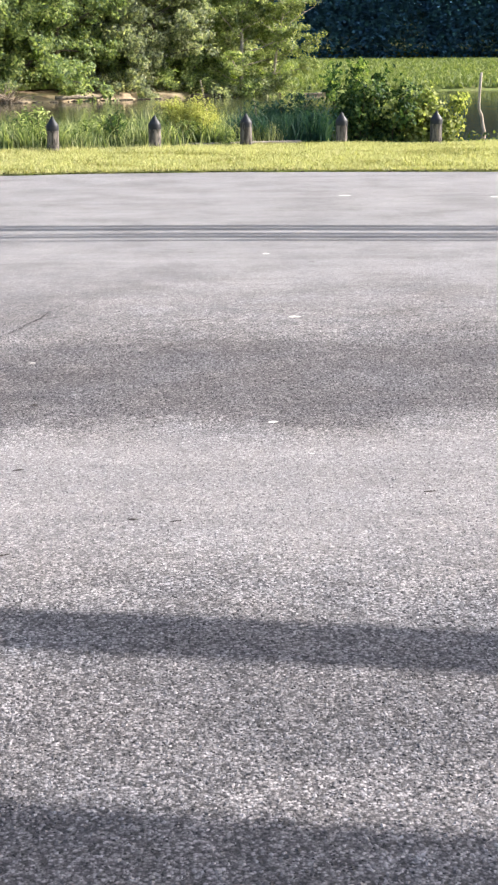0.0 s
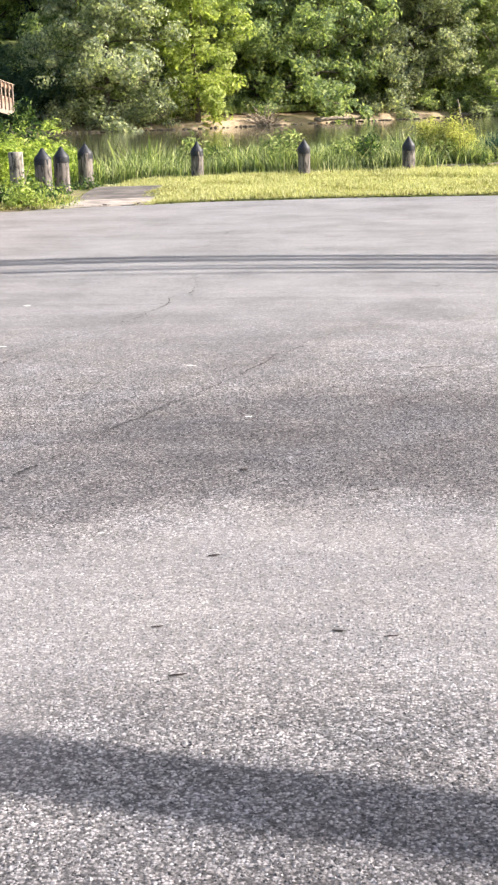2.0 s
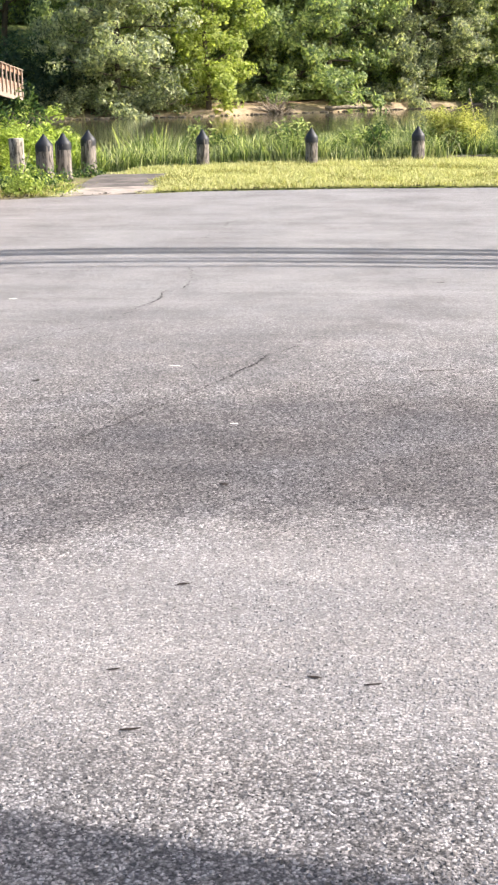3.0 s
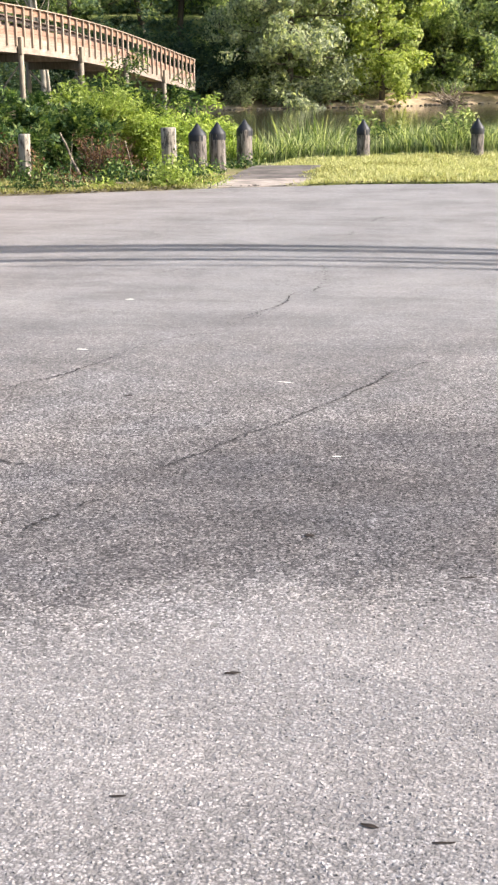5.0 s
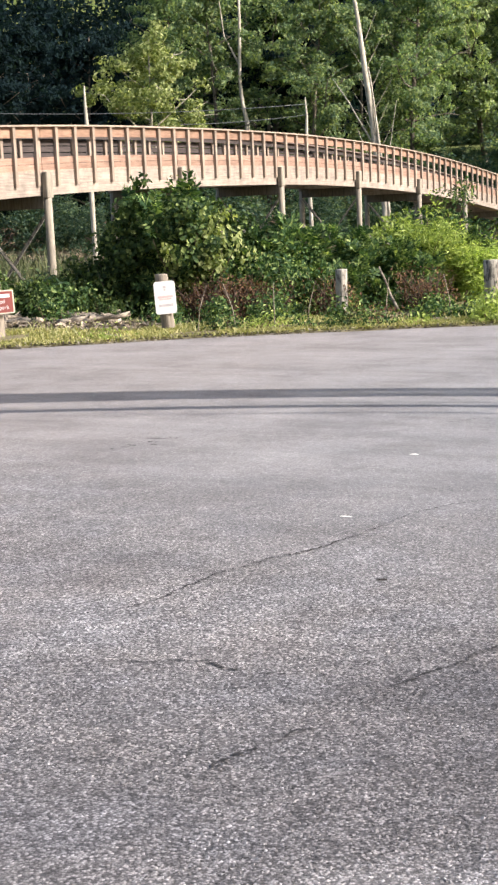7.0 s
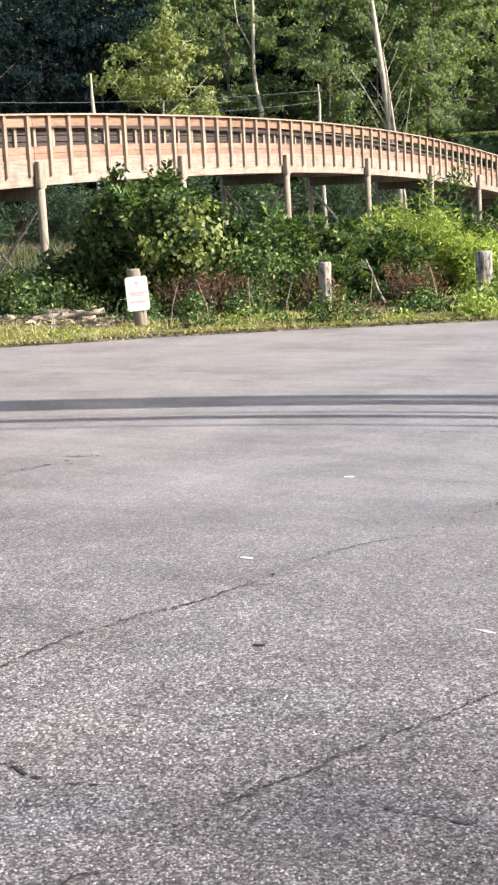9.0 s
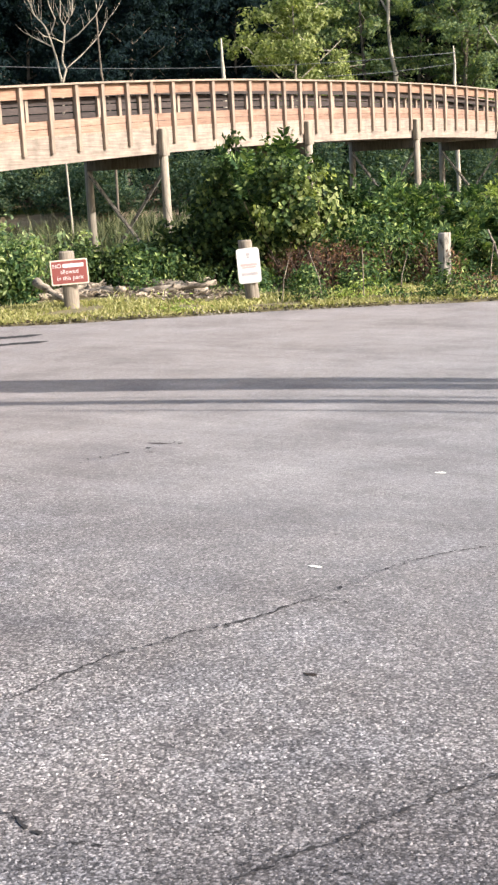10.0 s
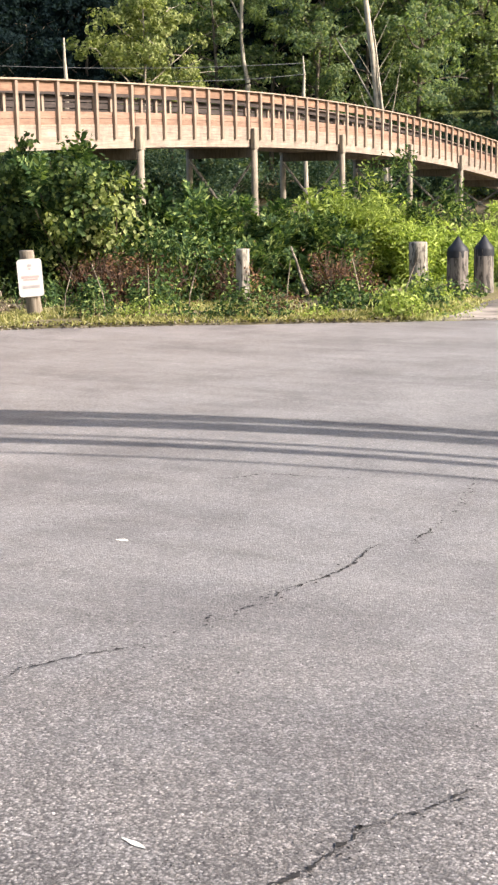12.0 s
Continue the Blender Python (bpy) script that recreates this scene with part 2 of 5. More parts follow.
M_ASPHALT, M_STONE, M_GROUND, M_WATER = asphalt_material(), stone_material(), ground_material(), water_material()
M_CRACK_SHADOW = plain("crack_and_shadow_dark", (0.030, 0.028, 0.028), 0.95, vary=0.5, scale=60)
M_CONCRETE = plain("old_concrete", (0.32, 0.275, 0.24), 0.9, vary=0.6, scale=3.2)
M_TREATED = wood_material("new_treated_pine", (0.46, 0.29, 0.15), (0.74, 0.55, 0.34), (1.2, 1.2, 14), vary=0.08, stain=0.45)
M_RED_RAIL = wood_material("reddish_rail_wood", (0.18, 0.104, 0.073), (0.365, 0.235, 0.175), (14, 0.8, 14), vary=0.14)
# darker rail wood for the back cap, with its shade painted in
M_SHADED_RAIL = wood_material("back_rail_shade_wood", (0.085, 0.062, 0.053), (0.19, 0.145, 0.125), (14, 0.8, 14), vary=0.14)
# dark copy of the rail wood: paints the back railing's boards as shaded
M_BACK_SHADE = wood_material("back_board_shade_wood", (0.026, 0.021, 0.020), (0.080, 0.063, 0.057), (14, 0.8, 14), vary=0.14)
M_RAILPOST = wood_material("rail_post_wood", (0.195, 0.146, 0.110), (0.390, 0.312, 0.247), (16, 16, 1.0), vary=0.12)
M_FASCIA = wood_material("pale_stringer_wood", (0.178, 0.140, 0.112), (0.378, 0.314, 0.264), (12, 0.5, 12), vary=0.08, stain=0.75)
M_UPPER = wood_material("orange_brown_rail_wood", (0.165, 0.092, 0.061), (0.34, 0.212, 0.148), (14, 0.8, 14), vary=0.16)
M_PILE = wood_material("weathered_piling", (0.135, 0.117, 0.092), (0.36, 0.31, 0.248), (20, 20, 0.8), vary=0.12)
def flaking(m, spot, low=0.42, high=0.5, scale=(16, 16, 5)):
    """Adds dark flakes and drips to a wood."""
    n, l = m.node_tree.nodes, m.node_tree.links
    b = n["Principled BSDF"]
    old = b.inputs["Base Color"].links[0].from_socket
    g = noise_tex(n, l, coords(n, l, scale), 1.0, 5, 0.7)
    f = ramp(n, l, g, [(low, (1, 1, 1)), (high, (0, 0, 0))])
    l.new(mix(n, l, math_node(n, l, "MULTIPLY", f, 0.8), old, spot), b.inputs["Base Color"])
    return m


M_OLDPOST = flaking(wood_material("grey_post_wood", (0.15, 0.135, 0.113), (0.45, 0.405, 0.345), (26, 26, 0.9), vary=0.12), (0.035, 0.03, 0.026))
M_SIGNPOST = wood_material("brown_sign_post_wood", (0.105, 0.086, 0.068), (0.33, 0.275, 0.215), (26, 26, 0.9), vary=0.12)
M_BOLLARD = wood_material("dark_bollard_wood", (0.058, 0.050, 0.046), (0.30, 0.262, 0.235), (26, 26, 0.9), vary=0.15)
flaking(M_BOLLARD, (0.016, 0.014, 0.014), 0.44, 0.53, (18, 18, 4))
M_CAP = plain("black_tarred_cap", (0.024, 0.025, 0.031), 0.5, vary=0.4)
M_BARK = wood_material("tree_bark", (0.055, 0.045, 0.035), (0.17, 0.14, 0.105), (9, 9, 1.2), vary=0.2)
M_PALEBARK = wood_material("bleached_bark", (0.09, 0.075, 0.06), (0.62, 0.55, 0.44), (13, 13, 0.5), vary=0.1, stain=0.8)
M_TWIG = plain("dry_brown_twigs", (0.085, 0.055, 0.038), 0.9, vary=0.4)
M_DRIFT = wood_material("bleached_driftwood", (0.15, 0.117, 0.088), (0.52, 0.435, 0.335), (3, 16, 16), vary=0.2, stain=0.8)
flaking(M_DRIFT, (0.05, 0.036, 0.026), 0.42, 0.5, (5, 9, 9))
M_WHITE = plain("white_sign_paint", (0.76, 0.73, 0.71), 0.5, vary=0.06)
M_BROWN = plain("maroon_sign_paint", (0.26, 0.075, 0.065), 0.45, vary=0.1)
M_BORDER = plain("cream_sign_border", (0.70, 0.63, 0.50), 0.5, vary=0.06)
M_FADED = plain("faded_grey_print", (0.40, 0.36, 0.36), 0.6, vary=0.15)
M_SIGNFACE = plain("weathered_white_sign_paint", (0.60, 0.57, 0.55), 0.55, vary=0.08, scale=14)
M_FADEDRED = plain("faded_red_print", (0.48, 0.37, 0.355), 0.6, vary=0.12)
M_STEEL = plain("galvanised_cable", (0.10, 0.105, 0.11), 0.8, 0.0)
M_PALELEAF = plain("dry_pale_leaf", (0.80, 0.77, 0.70), 0.8)
M_DARKLEAF = plain("dark_dead_leaf", (0.026, 0.019, 0.016), 0.85)
L_GREEN = leaf_material("leaf_green", [(0.0, (0.11, 0.155, 0.10)), (0.5, (0.26, 0.335, 0.17)), (0.8, (0.40, 0.46, 0.23)), (1.0, (0.62, 0.66, 0.36))], 0.55, 0.5)
L_OLIVE = leaf_material("leaf_olive", [(0.0, (0.15, 0.185, 0.15)), (0.5, (0.34, 0.375, 0.27)), (0.8, (0.48, 0.50, 0.365)), (1.0, (0.68, 0.68, 0.50))], 0.56, 0.5)
L_BRIGHT = leaf_material("leaf_bright", [(0.0, (0.20, 0.265, 0.08)), (0.5, (0.40, 0.46, 0.145)), (1.0, (0.62, 0.66, 0.29))], 0.55, 0.55)
# near-black leaves: the shade inside the wood is put into their colour
L_WOOD_SHADE = leaf_material("leaf_wood_shade", [(0.0, (0.008, 0.017, 0.021)), (0.7, (0.013, 0.027, 0.029)), (1.0, (0.021, 0.037, 0.032))], 0.4, 1.0)
L_SHRUB = leaf_material("leaf_shrub", [(0.0, (0.022, 0.048, 0.021)), (0.55, (0.062, 0.115, 0.042)), (0.85, (0.17, 0.235, 0.075)), (1.0, (0.37, 0.43, 0.165))], 0.35, 0.55)
L_YELLOW = leaf_material("leaf_yellow", [(0.0, (0.25, 0.27, 0.09)), (0.6, (0.46, 0.46, 0.18)), (1.0, (0.66, 0.63, 0.32))], 0.45, 0.55)
L_FEATHER = leaf_material("leaf_feathery", [(0.0, (0.125, 0.18, 0.045)), (0.6, (0.335, 0.41, 0.115)), (1.0, (0.58, 0.64, 0.24))], 0.48, 0.55)
L_MEADOW = leaf_material("meadow_blade", [(0.0, (0.115, 0.155, 0.06)), (0.6, (0.195, 0.24, 0.095)), (1.0, (0.30, 0.33, 0.15))], 0.35, 0.55)
L_REED = leaf_material("reed_blade", [(0.0, (0.05, 0.08, 0.045)), (0.4, (0.19, 0.245, 0.115)), (0.75, (0.45, 0.49, 0.255)), (1.0, (0.78, 0.77, 0.50))], 0.38, 0.55)
L_GRASS = leaf_material("grass_blade", [(0.0, (0.30, 0.30, 0.14)), (0.5, (0.455, 0.445, 0.225)), (1.0, (0.63, 0.59, 0.35))], 0.35, 0.55)
L_REEDLUSH = leaf_material("lush_blade", [(0.0, (0.06, 0.10, 0.04)), (0.55, (0.22, 0.285, 0.10)), (1.0, (0.64, 0.67, 0.34))], 0.38, 0.55)
L_RUST = leaf_material("leaf_rust", [(0.0, (0.055, 0.030, 0.022)), (0.6, (0.135, 0.070, 0.044)), (1.0, (0.27, 0.17, 0.085))], 0.25, 0.55)
# blue haze and shade of the distant hillside, put into the leaf colour
L_WOOD_HAZE = leaf_material("far_wood_haze", [(0.0, (0.050, 0.130, 0.235)), (1.0, (0.054, 0.136, 0.245))], 0.4, 1.0)
L_SUNNY = leaf_material("leaf_sunny", [(0.0, (0.10, 0.135, 0.045)), (0.5, (0.24, 0.275, 0.10)), (1.0, (0.47, 0.49, 0.235))], 0.5, 0.55)
# dark blue-green: the large shrub's shade is put into the leaf colour
L_TEAL_SHADE = leaf_material("leaf_blue_green_shade", [(0.0, (0.016, 0.045, 0.040)), (0.6, (0.030, 0.075, 0.058)), (1.0, (0.075, 0.13, 0.085))], 0.3, 0.55)
L_POINT = leaf_material("point_tree_leaf", [(0.0, (0.14, 0.19, 0.085)), (0.5, (0.28, 0.33, 0.155)), (1.0, (0.50, 0.53, 0.29))], 0.5, 0.55)
# path surface coloured dark for the shadow lying on it
M_PATH_SHADOW = plain("path_shadow_surface", (0.125, 0.108, 0.098), 0.95, vary=0.6, scale=2.6)
L_BANK = leaf_material("bank_leaf", [(0.0, (0.036, 0.068, 0.054)), (0.7, (0.085, 0.135, 0.088)), (1.0, (0.17, 0.21, 0.115))], 0.45)
L_ROUGH_GRASS = leaf_material("rough_grass_blade", [(0.0, (0.16, 0.165, 0.05)), (0.6, (0.31, 0.30, 0.11)), (1.0, (0.48, 0.42, 0.22))], 0.3)
L_TANREED = leaf_material("tan_reed_blade", [(0.0, (0.04, 0.052, 0.026)), (0.6, (0.105, 0.115, 0.055)), (1.0, (0.24, 0.235, 0.13))], 0.3)
# leaf colour lowered to paint the partial shade on the tall shrub
L_VINE_SHADE = leaf_material("leaf_vine_shade", [(0.0, (0.018, 0.036, 0.012)), (0.6, (0.045, 0.075, 0.024)), (0.9, (0.11, 0.15, 0.045)), (1.0, (0.26, 0.30, 0.10))], 0.3)
L_MIDWOOD = leaf_material("mid_wood_leaf", [(0.0, (0.085, 0.135, 0.08)), (0.6, (0.175, 0.235, 0.12)), (1.0, (0.34, 0.385, 0.18))], 0.55, 0.55)
L_SHORE = leaf_material("shore_wood_leaf", [(0.0, (0.10, 0.145, 0.10)), (0.5, (0.25, 0.32, 0.17)), (0.8, (0.39, 0.445, 0.23)), (1.0, (0.60, 0.64, 0.35))], 0.55, 0.5)


# ---- mesh helpers ----
def mesh_of(name, verts, faces, material, smooth=False):
    me = bpy.data.meshes.new(name)
    verts = np.asarray(verts, dtype=np.float32).reshape(-1, 3)
    if isinstance(faces, np.ndarray):
        k = faces.shape[1]
        me.vertices.add(len(verts))
        me.vertices.foreach_set("co", verts.ravel())
        me.loops.add(faces.size)
        me.loops.foreach_set("vertex_index", faces.astype(np.int32).ravel())
        me.polygons.add(len(faces))
        me.polygons.foreach_set("loop_start", np.arange(0, faces.size, k, dtype=np.int32))
        me.update(calc_edges=True)
    else:
        me.from_pydata(verts.tolist(), [], faces)
        me.update()
    me.materials.append(material)
    me.polygons.foreach_set("use_smooth", [smooth] * len(me.polygons))
    return me


def bm_mesh(name, bm, material, smooth=False):
    me = bpy.data.meshes.new(name)
    bm.to_mesh(me)
    bm.free()
    me.materials.append(material)
    if smooth:
        me.polygons.foreach_set("use_smooth", [True] * len(me.polygons))
    return me


def part(name, me, parent, m=None, label=""):
    ob = new(name, me)
    ob.parent = parent
    if m is not None:
        ob.matrix_basis = m
    return tagged(ob, label)


def thing(name, x, y, z, label, category, group="", rz=0.0):
    ob = new(name)
    ob.empty_display_size = 0.2
    ob.matrix_basis = pose(x, y, z, 0, 0, rz)
    return tagged(ob, label, category, group)


def box_bm(sx, sy, sz, bevel=0.006, at=(0, 0, 0)):
    bm = bmesh.new()
    bmesh.ops.create_cube(bm, size=1.0)
    bmesh.ops.scale(bm, vec=(sx, sy, sz), verts=bm.verts)
    bmesh.ops.translate(bm, vec=at, verts=bm.verts)
    if bevel:
        bmesh.ops.bevel(bm, geom=bm.edges[:], offset=bevel, segments=1, affect="EDGES")
    return bm


def tube(points, radii, sides=8):
    """Vertices and faces of a tapered tube along points, with closed ends."""
    pts = [Vector(p) for p in points]
    verts, faces = [], []
    for i, p in enumerate(pts):
        d = (pts[min(i + 1, len(pts) - 1)] - pts[max(i - 1, 0)]).normalized()
        a = d.cross(Vector((0.31, 0.17, 0.9)) if abs(d.z) < 0.9 else Vector((1, 0, 0))).normalized()
        c = d.cross(a)
        for k in range(sides):
            w = 2 * math.pi * k / sides
            verts.append(p + (a * math.cos(w) + c * math.sin(w)) * radii[i])
    for i in range(len(pts) - 1):
        for k in range(sides):
            k2 = (k + 1) % sides
            faces.append((i * sides + k, i * sides + k2, (i + 1) * sides + k2, (i + 1) * sides + k))
    faces.append(tuple(range(sides))[::-1])
    faces.append(tuple((len(pts) - 1) * sides + k for k in range(sides)))
    return verts, faces


def join(pieces):
    verts, faces = [], []
    for v, f in pieces:
        o = len(verts)
        verts += v
        faces += [tuple(i + o for i in q) for q in f]
    return verts, faces


def leaves(c, size, rng, slim=0.45, up=0.5, spread=0.35, out=None):
    """Folded leaf quads at the points c, loosely facing out of their clump where that is given."""
    n = len(c)
    nrm = rng.normal(size=(n, 3))
    if out is None:
        nrm[:, 2] = np.abs(nrm[:, 2]) + up
    else:
        nrm = nrm * 0.42 + out + (0, 0, 0.15)
    nrm /= np.linalg.norm(nrm, axis=1)[:, None]
    t = np.cross(nrm, rng.normal(size=(n, 3)))
    t /= np.linalg.norm(t, axis=1)[:, None] + 1e-9
    b = np.cross(nrm, t)
    s = size * (1 - spread + 2 * spread * rng.random((n, 1)))
    v = np.stack([c - t * s * 0.5, c + b * s * slim * 0.6 + nrm * s * 0.12, c + t * s * 0.5, c - b * s * slim * 0.6 + nrm * s * 0.12], 1)
    return v.reshape(-1, 3), np.arange(4 * n).reshape(-1, 4)


def blades(base, height, width, rng, bend=0.35):
    """Upright, bending blades of two quads each, from points at their feet."""
    n = len(base)
    a = rng.random(n) * 2 * math.pi
    h = height * (0.55 + 0.75 * rng.random(n))
    side = np.stack([np.cos(a), np.sin(a), 0 * a], 1) * (width * (0.7 + 0.6 * rng.random(n)))[:, None]
    a2 = rng.random(n) * 2 * math.pi
    lean = np.stack([np.cos(a2), np.sin(a2), 0 * a2], 1) * (h * bend * rng.random(n))[:, None]
    up = np.stack([0 * h, 0 * h, h], 1)
    mid = base + up * 0.55 + lean * 0.3
    tip = base + up + lean
    v = np.stack([base - side, base + side, mid + side * 0.8, mid - side * 0.8, tip + side * 0.12, tip - side * 0.12], 1).reshape(-1, 3)
    o = np.arange(n)[:, None] * 6
    f = np.concatenate([o + [0, 1, 2, 3], o + [3, 2, 4, 5]], 1).reshape(-1, 4)
    return v, f


# ---- ground ----
EDGE_X = [-200, -60, -25, -16, -11.6, -10, -8.7, -7.1, -5.4, -4, -1.7, 0.9, 4.4, 12, 60, 200]
EDGE_Y = [-120, -24, 3.5, 9.6, 12.6, 13.6, 14.75, 15.75, 16.65, 17.45, 17.95, 18.0, 17.5, 16.3, 8, -15]
SHORE_X = [-300, -70, -40, -27, -16, -7, 2, 10, 26, 90, 300]
SHORE_Y = [40, 66, 80, 88, 92, 101, 110, 124, 131, 140, 150]
WATER_Z = -1.0


def lot_edge(x):
    k = np.array([-0.8, -0.4, 0.0, 0.4, 0.8])
    return np.mean([np.interp(np.asarray(x, float) + d, EDGE_X, EDGE_Y) for d in k], axis=0)


def smooth01(t):
    t = np.clip(t, 0, 1)
    return t * t * (3 - 2 * t)


def ground_z(x, y):
    x, y = np.asarray(x, float), np.asarray(y, float)
    e = lot_edge(x)
    s = (y - e) * 0.88
    flat = 5.2 + 2.8 * smooth01((x + 7.0) / 4.0)
    z = np.where(s < 0, -0.12, 0.02 - 0.09 * smooth01(s / 7.0))
    z = z - 1.7 * smooth01((s - flat) / 5.0)
    z = z - 0.06 * smooth01((0.78 - np.abs(x + 4.6 + 0.144 * (y - 17.2))) / 0.25) * (y < 21.9) * (s > 0)
    far = y - np.interp(x, SHORE_X, SHORE_Y)
    left = smooth01((-8 - x) / 25.0)
    rise = 0.9 * smooth01((far + 1.0) / 3.0) + 0.7 * smooth01((far - 1.0) / 5.0) + (1 - left) * 2.2 * smooth01((far - 5) / 110.0) + left * 7.5 * smooth01((far - 6) / 50.0)
    z = z + np.where(far > -1.0, rise, 0.0)
    z = z + 60 * smooth01((far - 112) / 120.0)
    # an unseen ridge, added behind the far hillside to keep it in shade
    z = z + 130 * smooth01((y - 262) / 45.0) * smooth01((x + 70) / 60.0) * smooth01((620 - y) / 100.0)
    z = z + np.where(s > 0.5, 0.03 * np.sin(x * 1.7 + y * 0.6) * np.cos(y * 1.3 - x * 0.4), 0.0)
    return z


def axis(lo, hi, step, reach, grow=1.12):
    a = list(np.arange(lo, hi + 1e-6, step))
    d = step
    while a[-1] < reach:
        d *= grow
        a.append(a[-1] + d)
    d = step
    while a[0] > -reach:
        d *= grow
        a.insert(0, a[0] - d)
    return np.array(a)


gx, gy = axis(-30, 14, 0.45, 2500), axis(6, 40, 0.35, 2500, 1.06)
GX, GY = np.meshgrid(gx, gy)
gv = np.stack([GX, GY, ground_z(GX, GY)], -1).reshape(-1, 3)
nx, ny = len(gx), len(gy)
gi = (np.arange(ny - 1)[:, None] * nx + np.arange(nx - 1)).ravel()
ground = new("ground", mesh_of("ground", gv, np.stack([gi, gi + 1, gi + nx + 1, gi + nx], 1), M_GROUND, True))
tagged(ground, "mown verge, muddy bank and sandy far shore", "ground", kind="structure")

wx, wy = np.linspace(-260, 160, 40), np.linspace(10, 160, 30)
WX, WY = np.meshgrid(wx, wy)
wv = np.stack([WX, WY, np.full_like(WX, WATER_Z)], -1).reshape(-1, 3)
wi = (np.arange(29)[:, None] * 40 + np.arange(39)).ravel()
water = new("water", mesh_of("water", wv, np.stack([wi, wi + 1, wi + 41, wi + 40], 1), M_WATER))
tagged(water, "still greenish-brown pond water below the bank", "water", kind="structure")

# the asphalt sheet with its ragged edge
ax = np.concatenate([np.linspace(-150, -22, 60), np.arange(-21.9, 12, 0.12), np.linspace(12.1, 150, 60)])
rag = np.array([0.10 * noise.noise((x * 1.1, 3.0, 0.0)) + 0.05 * noise.noise((x * 5.0, 8.0, 0.0)) for x in ax])
ay = lot_edge(ax) + rag
top = np.stack([ax, ay, 0 * ax], 1)
low = np.stack([ax, ay + 0.03, 0 * ax - 0.15], 1)
back = np.stack([ax, 0 * ax - 150, 0 * ax], 1)
na = len(ax)
ia = np.arange(na - 1)
lot_faces = np.concatenate([np.stack([ia + na * 2, ia + 1 + na * 2, ia + 1, ia], 1), np.stack([ia, ia + 1, ia + 1 + na, ia + na], 1)])
lot = new("parking_lot", mesh_of("parking_lot", np.concatenate([top, low, back]), lot_faces, M_ASPHALT))
tagged(lot, "worn grey asphalt parking lot with coarse stones", "parking lot", kind="structure")


SEAMS = set()


def crack(points, width, seed, gaps=0.25):
    """A wandering crack between a few turning points: a thin dark seam with ragged sides that closes here and there,
    and crumbs broken out beside it. From 0.1 m width on it is an even dark strip, laid as a painted shadow streak.
    """
    rng = np.random.RandomState(seed)
    p = np.array(points, float)
    seg = np.concatenate([[0], np.cumsum(np.linalg.norm(np.diff(p, axis=0), axis=1))])
    d = np.arange(0, seg[-1], 0.01)
    n = len(d)
    c = np.stack([np.interp(d, seg, p[:, k]) for k in (0, 1)], 1)
    t = np.stack([np.interp(d, seg[:-1] + np.diff(seg) / 2, np.diff(p, axis=0)[:, k] / np.diff(seg)) for k in (0, 1)], 1)
    t /= np.linalg.norm(t, axis=1)[:, None]
    side = np.stack([-t[:, 1], t[:, 0]], 1)
    wander = np.array([0.030 * noise.noise((u * 4.0, seed * 3.1, 0.0)) + 0.018 * noise.noise((u * 17.0, seed * 1.7, 4.0)) + 0.013 * noise.noise((u * 60.0, seed, 8.0)) + 0.006 * noise.noise((u * 170.0, seed, 9.0)) for u in d])
    c = c + side * wander[:, None]
    wide = np.array([0.36 + 0.5 * noise.noise((u * 2.2, seed * 5.3, 1.0)) + 1.5 * noise.noise((u * 38.0, seed, 6.0)) for u in d]) if width < 0.1 else np.full(n, 0.9)
    w = width * np.clip(wide, 0.07, 1.3)[:, None] * np.minimum(1, np.minimum(d, d[-1] - d) / 0.12 + 0.1)[:, None]
    keep = np.array([0.5 + noise.noise((u * 1.9, seed * 7.3, 0.5)) + 0.5 * noise.noise((u * 9.0, seed, 2.0)) > gaps for u in d])
    lo, hi = c - side * w * rng.uniform(0.3, 0.8, (n, 1)), c + side * w * rng.uniform(0.3, 0.8, (n, 1))
    v = np.c_[np.stack([lo, hi], 1).reshape(-1, 2), np.full(2 * n, 0.004)]
    i = np.arange(n - 1)[keep[:-1] & keep[1:]] * 2
    f = np.stack([i, i + 2, i + 3, i + 1], 1)
    for q in c[keep]:
        for dx, dy in [(i_, j_) for i_ in (-2, -1, 0, 1, 2) for j_ in (-2, -1, 0, 1, 2)]:
            SEAMS.add((int(q[0] // 0.005) + dx, int(q[1] // 0.005) + dy))
    # broken-out crumbs
    m = int(n * 0.5) if width < 0.1 else 0
    k = rng.randint(n, size=m)
    q = c[k] + side[k] * rng.normal(size=(m, 1)) * width * 1.1
    r = width * (0.12 + 0.4 * rng.random_sample((m, 1)) ** 2)
    ang = rng.random_sample((m, 1)) * 6.28 + np.arange(4) * 1.57 + rng.normal(size=(m, 4)) * 0.25
    hole = q[:, None] + np.stack([np.cos(ang), np.sin(ang)], 2) * (r * (0.6 + 0.8 * rng.random_sample((m, 4))))[..., None]
    v = np.concatenate([v, np.c_[hole.reshape(-1, 2), np.full(4 * m, 0.0045)]])
    f = np.concatenate([f, 2 * n + np.arange(4 * m).reshape(-1, 4)])
    return part("crack", mesh_of("crack", v, f, M_CRACK_SHADOW), lot)


